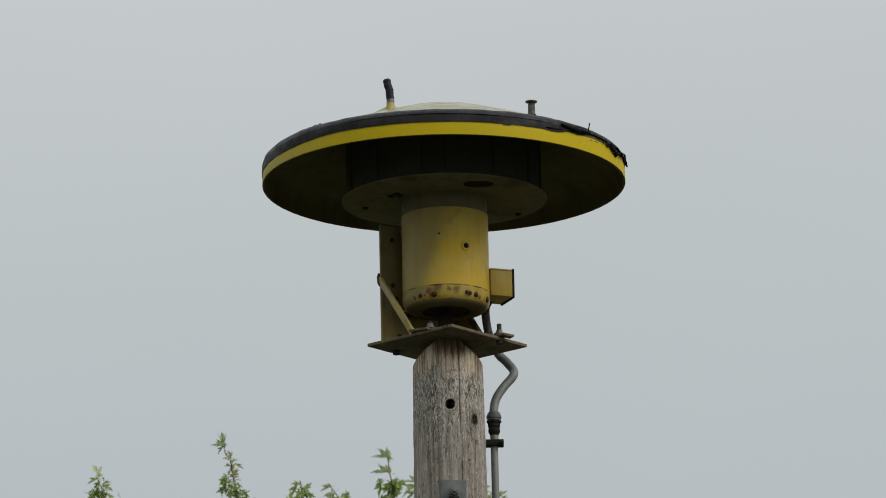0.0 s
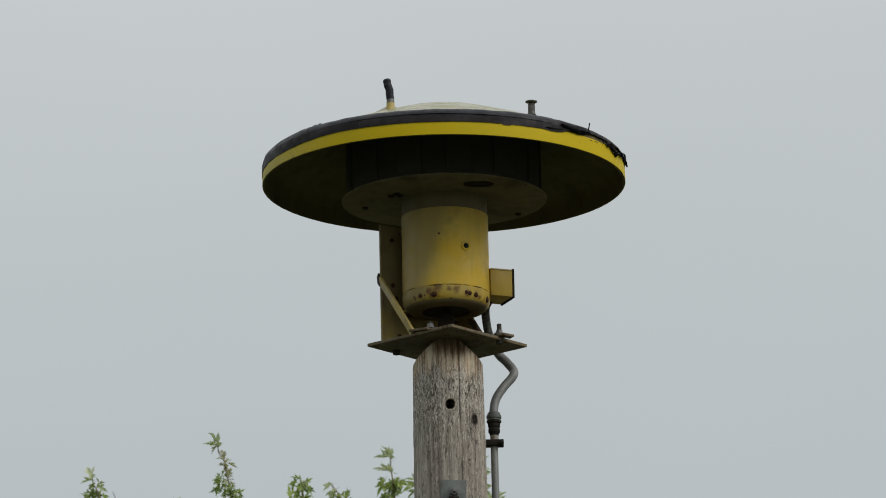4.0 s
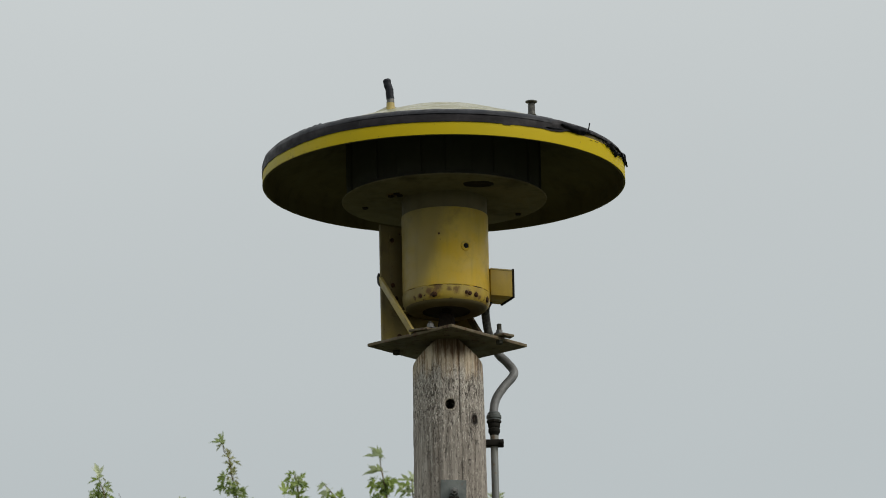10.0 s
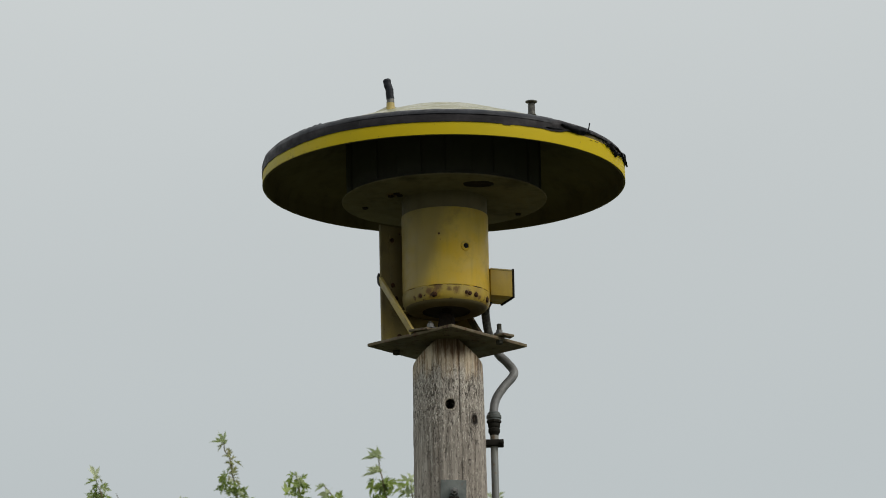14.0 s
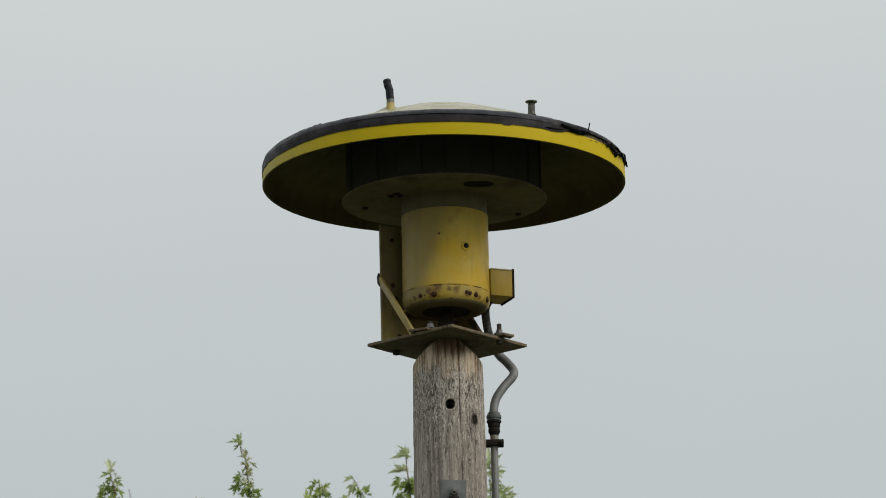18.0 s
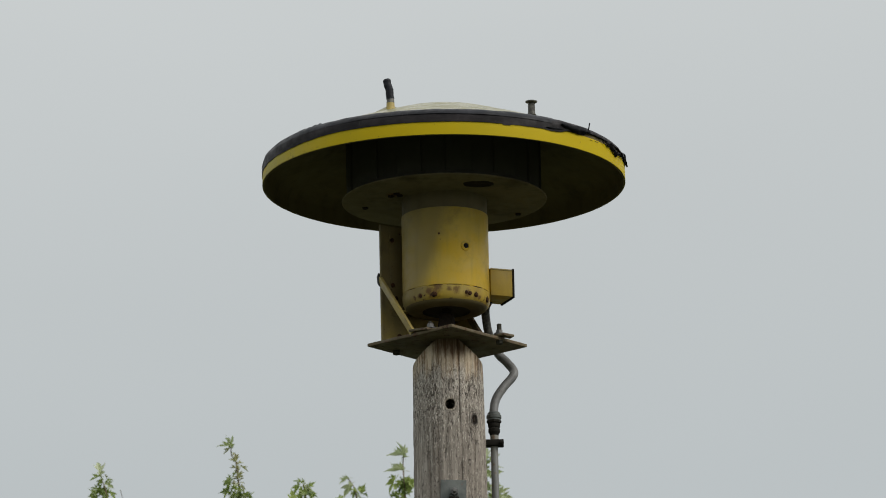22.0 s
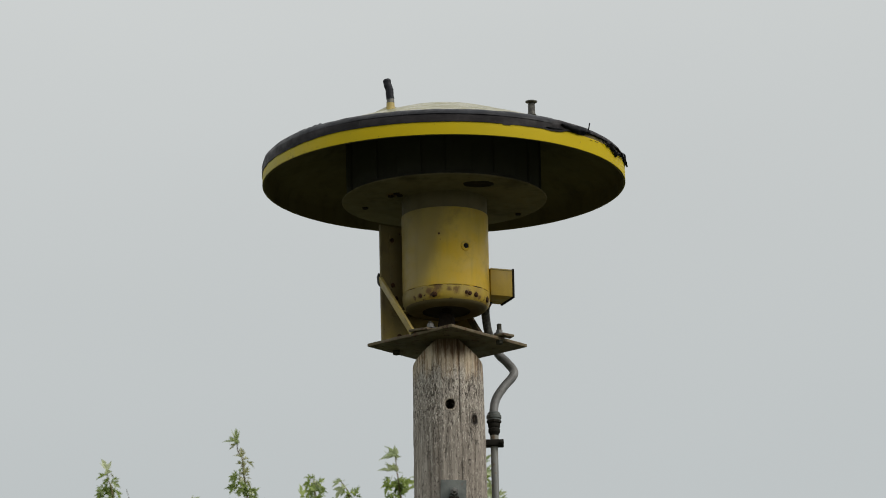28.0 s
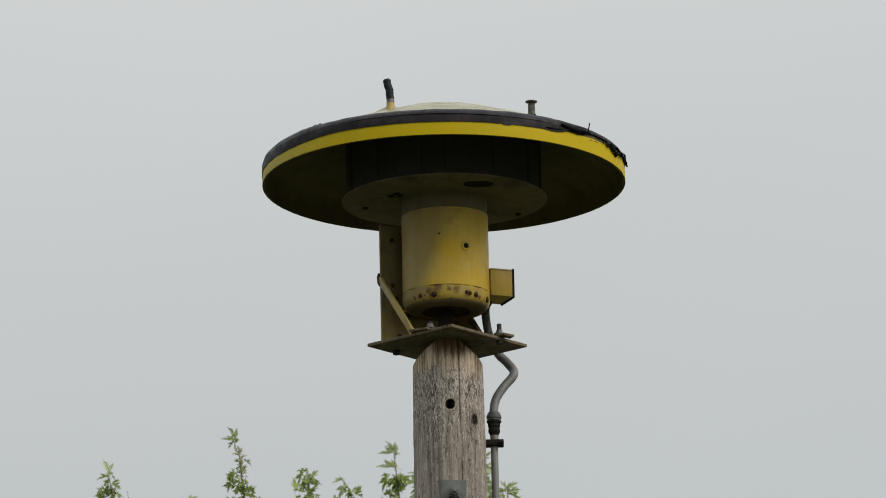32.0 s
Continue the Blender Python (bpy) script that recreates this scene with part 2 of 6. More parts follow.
    coarse = s.math("ADD", coarse, s.step(streak, 0.40, 0.62, -0.018, 0.014))
    c = s.mix(s.step(coarse, 0.54, 0.57, 0.0, 0.9), c, (0.040, 0.033, 0.028))
    line = s.noise(34, 3, (1, 1, 0.012), rough=0.5, distort=0.1, shift=21)
    c = s.mix(s.step(line, 0.60, 0.65, 0.0, 0.7), c, (0.062, 0.052, 0.043))
    # tan, hardly weathered end grain under the plate, dark where water stands
    ragged = s.math("ADD", high, s.math("MULTIPLY", s.noise(42, 5, (1, 1, 0.10), rough=0.7, shift=2), 0.24))
    c = s.mix(s.step(ragged, 9.868, 9.95, 0.0, 0.85), c, s.mix(s.step(fibre, 0.43, 0.55), (0.22, 0.138, 0.078), (0.66, 0.54, 0.39)))
    stain = s.math("ADD", high, s.math("MULTIPLY", s.noise(34, 5, (1, 1, 0.25), rough=0.7, shift=6), 0.14))
    off = s.math("ABSOLUTE", s.math("SUBTRACT", s.axis(0), 0.012), 0.0)
    stain = s.math("SUBTRACT", stain, s.step(off, 0.03, 0.085, 0.0, 0.035))
    c = s.mix(s.step(stain, 9.874, 9.928, 0.0, 0.85), c, (0.085, 0.043, 0.022))

    def near(place, squash, ragged_by):
        sub = s.nt.nodes.new("ShaderNodeVectorMath")
        sub.operation = "SUBTRACT"
        s.link(s.co, sub.inputs[0])
        sub.inputs[1].default_value = place
        mul = s.nt.nodes.new("ShaderNodeVectorMath")
        mul.operation = "MULTIPLY"
        s.link(sub.outputs[0], mul.inputs[0])
        mul.inputs[1].default_value = squash
        size = s.nt.nodes.new("ShaderNodeVectorMath")
        size.operation = "LENGTH"
        s.link(mul.outputs[0], size.inputs[0])
        return s.math("ADD", size.outputs["Value"], s.math("MULTIPLY", s.math("SUBTRACT", s.noise(90, 5, (1, 1, 0.4), rough=0.7, shift=17), 0.5), ragged_by))

    # grain closing round the knot, and its black heart
    d = near(KNOT_AT, (1, 1, 0.8), 0.020)
    rings = s.step(s.math("SINE", s.math("MULTIPLY", d, 900.0), 0.0), -0.4, 0.7)
    c = s.mix(s.math("MULTIPLY", s.step(d, 0.014, 0.036, 0.85, 0.0), rings), c, (0.062, 0.051, 0.042))
    c = s.mix(s.step(d, 0.0105, 0.0165, 0.97, 0.0), c, (0.012, 0.009, 0.008))
    # pale splintered wood round the empty hole
    d = near(HOLE_AT, (1, 1, 0.9), 0.020)
    c = s.mix(s.step(d, 0.013, 0.021, 0.8, 0.0), c, (0.42, 0.36, 0.28))
    s.colour(c).bump(fibre, 0.8, 0.003).bump(pit, 0.5, 0.002).bump(coarse, -0.6, 0.003)
    m["wood"] = s.m

    s = Shade("dark_knot_wood", 0.9)
    s.b.inputs["Specular IOR Level"].default_value = 0.1
    s.colour(s.mix(s.noise(120, 4), (0.012, 0.009, 0.007), (0.04, 0.03, 0.022))).bump(s.noise(160, 3), 0.5, 0.002)
    m["knot"] = s.m

    s = Shade("mown_grass_ground", 0.95)
    c = s.mix(s.step(s.noise(0.35, 6), 0.35, 0.65), (0.026, 0.037, 0.013), (0.045, 0.051, 0.020))
    c = s.mix(s.step(s.noise(30, 4), 0.35, 0.7, 0.0, 0.6), c, (0.018, 0.026, 0.009))
    s.colour(c).bump(s.noise(60, 4), 0.6, 0.03)
    m["grass"] = s.m

    s = Shade("grey_maple_bark", 0.9)
    ridge = s.noise(9, 6, (1, 1, 0.15), rough=0.65)
    s.colour(s.mix(s.step(ridge, 0.35, 0.65), (0.07, 0.06, 0.05), (0.19, 0.17, 0.145))).bump(ridge, 0.9, 0.02)
    m["bark"] = s.m

    s = Shade("reddish_green_twig", 0.7)
    s.colour(s.mix(s.noise(30, 3), (0.10, 0.06, 0.035), (0.15, 0.125, 0.065)))
    m["twig"] = s.m

    # leaves: thin, half translucent; mature green, pale silvery undersides, bronze young growth
    for key, name, dark, light in (("leaf", "green_maple_leaf", (0.055, 0.105, 0.022), (0.33, 0.41, 0.115)), ("leaves", "maple_crown_leaves", (0.026, 0.072, 0.010), (0.20, 0.26, 0.08)),
                                   ("pale", "silvery_maple_leaf", (0.27, 0.33, 0.165), (0.46, 0.50, 0.31)), ("bronze", "bronze_young_maple_leaf", (0.125, 0.120, 0.050), (0.43, 0.42, 0.23))):
        s = Shade(name, 0.5)
        r = s.nt.nodes.new("ShaderNodeNewGeometry").outputs["Random Per Island"] if key == "leaves" else s.random()
        c = s.mix(r, dark, light)
        c = s.mix(s.step(s.noise(7, 3), 0.45, 0.7, 0.0, 0.4), c, light)
        s.colour(c)
        tr = s.nt.nodes.new("ShaderNodeBsdfTranslucent")
        s.link(s.mix(0.35, c, (0.38, 0.46, 0.12)), tr.inputs["Color"])
        mx = s.nt.nodes.new("ShaderNodeMixShader")
        mx.inputs[0].default_value = 0.36
        s.link(s.b.outputs[0], mx.inputs[1])
        s.link(tr.outputs[0], mx.inputs[2])
        s.link(mx.outputs[0], s.nt.nodes["Material Output"].inputs[0])
        m[key] = s.m
    return m


MAT = make_materials()

# ---- mesh helpers ----
K = 0.00175          # the siren is drawn in steps of 1.75 mm, heights from the rim of its hood
RIM = 10.4           # height of that rim over the grass
TOP = RIM - 300 * K  # the pole's top, on which the siren's plate lies


def finish(bm, name, material, sharp=0.6):
    bmesh.ops.recalc_face_normals(bm, faces=bm.faces)
    for f in bm.faces:
        f.smooth = True
    for ed in bm.edges:
        if len(ed.link_faces) != 2 or ed.calc_face_angle(0) > sharp:
            ed.smooth = False
    me = bpy.data.meshes.new(name)
    bm.to_mesh(me)
    bm.free()
    me.materials.append(material)
    return me


def part(name, bm, material, parent, label="", sharp=0.6):
    """Links a bmesh as one mesh object under a thing or a part, in that thing's space."""
    ob = new(name, finish(bm, name, material, sharp))
    ob.parent = parent
    if label:
        tagged(ob, label)
    return ob


def thing(name, label, category, at=(0, 0, 0), kind="", group=""):
    ob = new(name)
    ob.location = at
    return tagged(ob, label, category, group, kind)


def lathe(profile, segs=96, at=(0, 0, 0)):
    """A turned solid from (radius, height) pairs; a radius of 0 closes on the axis."""
    bm = bmesh.new()
    rings = []
    for r, z in profile:
        if r == 0:
            rings.append([bm.verts.new((at[0], at[1], at[2] + z))])
        else:
            rings.append([bm.verts.new((at[0] + r * math.sin(2 * math.pi * i / segs), at[1] - r * math.cos(2 * math.pi * i / segs), at[2] + z)) for i in range(segs)])
    for a, b in zip(rings, rings[1:]):
        for i in range(segs):
            j = (i + 1) % segs
            ring = [a[i % len(a)], a[j % len(a)], b[j % len(b)], b[i % len(b)]]
            ring = list(dict.fromkeys(ring))
            if len(ring) > 2:
                bm.faces.new(ring)
    return bm


def block(size, m=None, bevel=0.0, segs=2):
    bm = bmesh.new()
    bmesh.ops.create_cube(bm, size=1)
    bmesh.ops.scale(bm, vec=size, verts=bm.verts)
    if bevel:
        bmesh.ops.bevel(bm, geom=list(bm.edges), offset=bevel, segments=segs, affect="EDGES", profile=0.5)
    if m is not None:
        bmesh.ops.transform(bm, matrix=m, verts=bm.verts)
    return bm


def rod(points, radius, segs=20, close=True):
    """A round rod along points; radius is one number or one for each point."""
    pts = [Vector(p) for p in points]
    rs = [radius] * len(pts) if isinstance(radius, (int, float)) else list(radius)
    bm = bmesh.new()
    side, rings = None, []
    for i, p in enumerate(pts):
        way = (pts[min(i + 1, len(pts) - 1)] - pts[max(i - 1, 0)]).normalized()
        if side is None:
            side = way.orthogonal().normalized()
        side = (side - way * side.dot(way)).normalized()
        up = way.cross(side)
        rings.append([bm.verts.new(p + rs[i] * (math.cos(2 * math.pi * k / segs) * side + math.sin(2 * math.pi * k / segs) * up)) for k in range(segs)])
    for a, b in zip(rings, rings[1:]):
        for i in range(segs):
            bm.faces.new((a[i], a[(i + 1) % segs], b[(i + 1) % segs], b[i]))
    if close:
        bm.faces.new(rings[0][::-1])
        bm.faces.new(rings[-1])
    return bm


def curve(points, steps=8):
    """A smooth run through the points."""
    p = [Vector(q) for q in points]
    p = [2 * p[0] - p[1]] + p + [2 * p[-1] - p[-2]]
    out = []
    for i in range(1, len(p) - 2):
        for k in range(steps):
            t = k / steps
            a, b, c, d = p[i - 1], p[i], p[i + 1], p[i + 2]
            out.append(0.5 * ((2 * b) + (c - a) * t + (2 * a - 5 * b + 4 * c - d) * t * t + (3 * b - a - 3 * c + d) * t ** 3))
    return out + [p[-2]]


def joined(*parts):
    out = bmesh.new()
    for b in parts:
        me = bpy.data.meshes.new("piece")
        b.to_mesh(me)
        b.free()
        out.from_mesh(me)
        bpy.data.meshes.remove(me)
    return out


def hexagon(r, h, m=None, dome=0.0):
    """A hexagonal nut or bolt head with chamfered top, standing on z = 0."""
    bm = lathe([(0, 0), (r, 0), (r, h * 0.8), (r * 0.86, h), (0, h + dome)], 6)
    if m is not None:
        bmesh.ops.transform(bm, matrix=m, verts=bm.verts)
    return bm


def spot(x, y, z):
    """A place on the siren's drawing, in metres over the pole's top."""
    return Vector((x * K, y * K, (z + 300) * K))


def frame_of(origin, x_way, z_way):
    """A pose at origin whose x and z axes point as given."""
    x = Vector(x_way).normalized()
    z = Vector(z_way)
    z = (z - x * z.dot(x)).normalized()
    y = z.cross(x)
    m = Matrix((x, y, z)).transposed().to_4x4()
    m.translation = origin
    return m


def outward(angle, r, z):
    """A pose on the side of a round body: z axis out of it; angle 0 faces the street, positive to the east."""
    a = radians(angle)
    out = Vector((math.sin(a), -math.cos(a), 0))
    return frame_of(spot(r * math.sin(a), -r * math.cos(a), z), out.cross(Vector((0, 0, 1))), out)


def scaled(profile):
    return [(r * K, (z + 300) * K) for r, z in profile]

# ---- the setting ----


def build_ground():
    bm = bmesh.new()
    radii = [0, 2, 5, 9, 14, 20, 30, 45, 70, 110, 180, 300, 600, 1200, 2400]
    rows = []
    for r in radii:
        n = 1 if r == 0 else 72
        rows.append([])
        for i in range(n):
            x, y = r * math.sin(2 * math.pi * i / n), r * math.cos(2 * math.pi * i / n)
            z = 0.0 if r < 4 else 0.05 * noise.noise((x * 0.09, y * 0.09, 2.0)) * min(1, r / 20) - 0.03
            rows[-1].append(bm.verts.new((x, y, z)))
    for a, b in zip(rows, rows[1:]):
        for i in range(72):
            ring = list(dict.fromkeys((a[i % len(a)], a[(i + 1) % len(a)], b[(i + 1) % len(b)], b[i % len(b)])))
            bm.faces.new(ring)
    ob = new("ground", finish(bm, "ground", MAT["grass"]))
    tagged(ob, "wide flat ground of short mown green grass", "ground", kind="structure")


build_ground()

# ---- the pole ----


def pole_radius(z):
    return 0.1092 + 0.0060 * (TOP - z) - 0.0042 * math.exp(-(TOP - z) / 0.12)


def build_pole():
    pole = thing("utility_pole", "weathered grey wooden pole with a roof-cut top, standing in grass", "utility pole")
    segs = 264
    levels = [i * 0.35 for i in range(26)] + [9.10 + i * 0.0036 for i in range(216)]
    levels = [z for z in levels if z < TOP - 0.0005] + [TOP]
    bm = bmesh.new()
    rings = []
    hole = (radians(3.0), RIM - 419 * K, 0.0150)
    for z in levels:
        r0 = pole_radius(z)
        half = 0.032 + max(0.0, TOP - z) * 1.3
        ring = []
        for i in range(segs):
            a = -math.pi + 2 * math.pi * i / segs
            fine = noise.noise((a * 14, 3.1, z * 2.2)) * 0.0016 + noise.noise((a * 45, 7.7, z * 5)) * 0.0007 + noise.noise((a * 10, 1.3, z * 26)) * 0.0011 + 0.0009 * noise.noise((a * 30, 5.3, z * 70))
            r = r0 + fine + 0.004 * noise.noise((math.sin(a) * 1.2, math.cos(a) * 1.2, z * 0.8))
            # drying cracks
            for ca, lo, hi, deep, wide in ((17.3, 0, 99, 0.011, 0.95), (46.5, 0, RIM - 452 * K, 0.010, 1.0), (-33, 0, RIM - 470 * K, 0.006, 0.9),
                                           (-8, RIM - 520 * K, RIM - 470 * K, 0.004, 0.8), (29, RIM - 420 * K, 99, 0.004, 0.8), (-58, 0, 99, 0.006, 1.0),
                                           (120, 0, 99, 0.012, 1.3), (-150, 0, 99, 0.010, 1.2)):
                if lo < z < hi:
                    c = radians(ca + 9 * (TOP - max(z, 9.2)) * (ca == 17.3) + 1.3 * noise.noise((z * 5.0, ca, 0.3)) + 0.6 * noise.noise((z * 19.0, ca, 4.3)))
                    off = abs(a - c) / radians(wide)
                    if off < 1:
                        r -= deep * (1 - off) * min(1, (hi - z) / 0.06) * (0.72 + 0.6 * noise.noise((z * 7.0, ca, 8.8)))
            # the empty bolt hole
            q = math.hypot((a - hole[0]) * r0, z - hole[1])
            if q < hole[2]:
                r -= 0.05 * min(1, (hole[2] - q) / 0.002)
            # the knot: a swelling with a sunk heart
            q = math.hypot((a - radians(46.8)) * r0, (z - KNOT_AT[2]) * 0.6)
            if q < 0.036:
                r += 0.0015 * (1 - q / 0.036) - (0.007 * min(1, (0.0105 - q) / 0.007) if q < 0.0105 else 0)
            x, y = r * math.sin(a), -r * math.cos(a)
            lim = half + 0.003 * noise.noise((y * 30, z * 8, 1.7))
            x = max(-lim, min(lim, x))
            ring.append(bm.verts.new((x, y, z)))
        rings.append(ring)
    for a, b in zip(rings, rings[1:]):
        for i in range(segs):
            bm.faces.new((a[i], a[(i + 1) % segs], b[(i + 1) % segs], b[i]))
    bm.faces.new(rings[0][::-1])
    bm.faces.new(rings[-1])
    part("shaft", bm, MAT["wood"], pole, sharp=1.2)

    def on_pole(angle, z, out=0.0):
        a, r = radians(angle), pole_radius(z) + out
        way = Vector((math.sin(a), -math.cos(a), 0))
        return frame_of(way * r + Vector((0, 0, z)), way.cross(Vector((0, 0, 1))), way)

    bm = lathe([(0, -0.010), (0.0070, -0.010), (0.0060, -0.0035), (0.003, -0.0020), (0, -0.003)], 20)
    for v in bm.verts:
        w = 1 + 0.55 * noise.noise((v.co.x * 170, v.co.y * 120, 2.0))
        v.co.x, v.co.y = v.co.x * w, v.co.y * w
    bmesh.ops.transform(bm, matrix=on_pole(46.8, KNOT_AT[2]) @ Matrix.Diagonal((0.85, 1.5, 1, 1)), verts=bm.verts)
    part("knot", bm, MAT["knot"], pole, "dark oval knot in grey wood")
    # added dark lining: the shade inside the hole, done by colour
    bm = lathe([(0, -0.05), (0.0125, -0.048), (0.0128, -0.006), (0.0134, -0.0012), (0.0142, -0.003)], 28)
    for v in bm.verts:
        w = 1 + 0.14 * noise.noise((v.co.x * 90, v.co.y * 90, 5.0))
        v.co.x, v.co.y = v.co.x * w, v.co.y * w
    bmesh.ops.transform(bm, matrix=on_pole(3.0, RIM - 419 * K), verts=bm.verts)
    part("bolt_hole", bm, MAT["knot"], pole, "empty round bolt hole, dark lining standing for its shade")
    for ang, z, size in ((-52, 463, 0.5), (-25, 578, 0.55), (-38, 593, 0.4)):
        bm = lathe([(0, -0.004), (0.010, -0.004), (0.009, 0.0005), (0, 0.001)], 12)
        bmesh.ops.transform(bm, matrix=on_pole(ang, RIM - z * K, -0.0005) @ Matrix.Diagonal((0.5 * size, 1.6 * size, 1, 1)), verts=bm.verts)
        part("knot", bm, MAT["knot"], pole)
    # galvanised bearing plate and its through bolt
    m = on_pole(4.2, RIM - 595 * K, 0.003) @ pose(0, 0, 0, 0, 0, -2)
    plate = part("bearing_plate", block((0.079, 0.130, 0.006), m, 0.0012), MAT["zinc"], pole, "dull galvanised flat plate bolted on wood")
    m = on_pole(5.5, RIM - 580 * K, 0.006)
    part("washer", block((0.030, 0.034, 0.005), m, 0.001), MAT["zinc"], plate)
    part("bolt", joined(hexagon(0.0125, 0.011, m @ pose(0, 0, 0.0025)), hexagon(0.006, 0.020, m @ pose(0, 0, 0.008))), MAT["rust_steel"], plate, "dark bolt end with hexagonal nut")
    part("clip", block((0.030, 0.016, 0.012), on_pole(5.0, RIM - 593 * K, 0.010), 0.002), MAT["black"], plate)
    return pole


build_pole()

# ---- the siren ----


def build_siren():
    siren = thing("warning_siren", "mushroom-shaped yellow warning siren with black rim, bolted on a wooden pole", "siren", (0, 0, TOP))

    # hood: the thin turned shell, its dark inside and the raised middle
    hood = part("hood", lathe(scaled([(0, 130), (60, 128), (85, 125), (105, 120.5), (120, 115.5), (140, 108.5), (160, 101), (200, 87), (250, 68), (300, 49.5), (310, 45.5),
                                      (315.5, 40), (318.5, 32), (319.6, 22), (320, 0), (318.6, -1.2), (317, 0), (315.5, 24), (310, 36), (298, 44), (256, 63), (198, 84), (168, 92), (0, 104)]), 192),
                MAT["inside"], siren, "wide shallow metal hood, olive inside darkened for shade")
    # the hood sits a little askew on the motor
    hood.matrix_basis = Matrix.Translation(spot(0, 0, -303.0)) @ pose(0, 0, 0.525, -0.52, 0.5, 0) @ Matrix.Translation((0, 0, -0.525))
    part("crown_skin", lathe(scaled([(0, 131), (35, 130.4), (60, 129), (85, 126), (105, 121.5), (120, 116.5), (140, 109.5), (160, 102), (200, 88), (250, 69), (300, 50.7), (306, 48.4)]), 160),
         MAT["dome"], hood, "bleached pale yellow top skin")
    part("rim_band", lathe(scaled([(320.2, -0.4), (321.2, -0.2), (320.8, 22), (320.0, 27), (319.2, 26)]), 192), MAT["band"], hood, "bright yellow rim band, dirty on one side", 1.2)

    # black tape: a strip with a torn lower edge
    bm = bmesh.new()
    rows = []
    n = 540
    for i in range(n):
        deg = -180 + 360 * i / n
        a = radians(deg)
        low = 22.4 + 0.7 * noise.noise((deg * 0.06, 1.0, 0.0)) + 0.35 * noise.noise((deg * 0.5, 2.0, 0.0))
        if 19 < deg < 21.5:
            low -= 2.0
        if 33 < deg < 40:
            low -= 2.5 * math.sin(math.pi * (deg - 33) / 7) * (0.7 + noise.noise((deg * 0.9, 5.0, 0.0)))
        if deg >= 40:
            low += min(1, (deg - 40) / 8) * (12.0 + 2.0 * noise.noise((deg * 0.35, 9.0, 0.0))) * (1 if deg < 100 else max(0, 1 - (deg - 100) / 20))
        if -100 < deg < -35:
            low -= min(1, (-35 - deg) / 25) * (4.5 + 1.2 * noise.noise((deg * 0.25, 11.0, 0.0)))
        if deg < -95 or deg > 120:
            low -= 1.0
        swell = 0.8 * noise.noise((deg * 0.12, 4.0, 1.0)) + (1.5 if 36 < deg < 54 else 0)
        lip = 46.6 + 1.0 * noise.noise((deg * 0.2, 8.0, 0.0)) + (1.6 * noise.noise((deg * 0.9, 3.0, 0.0)) if deg < -35 else 0)
        ring = []
        for r, z in ((319.0, low + 0.6), (321.9 + 0.3 * swell, low), (321.7 + swell, max(low + 2, 33)), (318.4 + swell, max(low + 4, 40.5)),
                     (313.5 + swell, 45.2), (308.5, lip + 1.2), (305.5, lip + 2.6), (304.5, lip + 1.2)):
            ring.append(bm.verts.new(spot(r * math.sin(a), -r * math.cos(a), z)))
        rows.append(ring)
    for i in range(n):
        p, q = rows[i], rows[(i + 1) % n]
        for k in range(len(p) - 1):
            bm.faces.new((p[k], q[k], q[k + 1], p[k + 1]))
    tape = part("edge_tape", bm, MAT["old_tape"], hood, "weathered black tape round the hood edge, torn and peeling", 1.0)

    # a second, newer turn of tape over the upper half
    bm = bmesh.new()
    rows = []
    for i in range(n // 2 + 1):
        deg = -92 + 130 * i / (n // 2)
        a = radians(deg)
        edge = 38.0 - 0.06 * max(0, deg) - 0.07 * max(0, -20 - deg) + 0.5 * noise.noise((deg * 0.13, 6.0, 0.0)) + 0.3 * noise.noise((deg * 0.8, 7.0, 0.0))
        lip = 47.4 + 0.8 * noise.noise((deg * 0.2, 8.0, 0.0)) + (1.4 * max(0, noise.noise((deg * 0.9, 3.0, 0.0))) if deg < -38 else 0) + (3.6 * abs(noise.noise((deg * 1.7, 13.0, 0.0))) if -56 < deg < -44 else 0)
        swell = max(0.0, min(1.0, (deg + 12) / 14)) * (0.7 + 0.8 * noise.noise((deg * 0.12, 4.0, 1.0))) + 0.75 * noise.noise((deg * 0.12, 4.0, 1.0))
        ring = [bm.verts.new(spot(r * math.sin(a), -r * math.cos(a), z)) for r, z in ((319.6 + swell, edge + 0.4), (320.8 + swell, edge - 0.2), (319.0 + swell, 41.2), (314.2 + swell, 46.0), (309.0, lip + 1.6), (305.0, lip + 2.8), (303.5, lip + 0.6))]
        rows.append(ring)
    for p, q in zip(rows, rows[1:]):
        for k in range(len(p) - 1):
            bm.faces.new((p[k], q[k], q[k + 1], p[k + 1]))
    part("upper_tape", bm, MAT["tape"], tape, "newer bluish black tape turn", 1.0)

    # loose flaps where the tape has let go
    def flap(a0, a1, z_mid, tall, lift, seed, steps=16):
        b = bmesh.new()
        rows = []
        for i in range(steps + 1):
            u = i / steps
            deg = a0 + (a1 - a0) * u
            a = radians(deg)
            h = tall * (0.35 + 0.65 * math.sin(math.pi * u) ** 0.6) * (0.75 + 0.5 * noise.noise((u * 6, seed, 0)))
            row = []
            for k in range(6):
                v = k / 5 - 0.5
                r = 321.5 + lift * (0.4 + math.sin(math.pi * (v + 0.5)) * 0.8 + 0.5 * noise.noise((u * 5, v * 3, seed)))
                row.append(b.verts.new(spot(r * math.sin(a), -r * math.cos(a), z_mid(u) - v * h + 1.0 * noise.noise((u * 9, v * 4, seed + 2)))))
            rows.append(row)
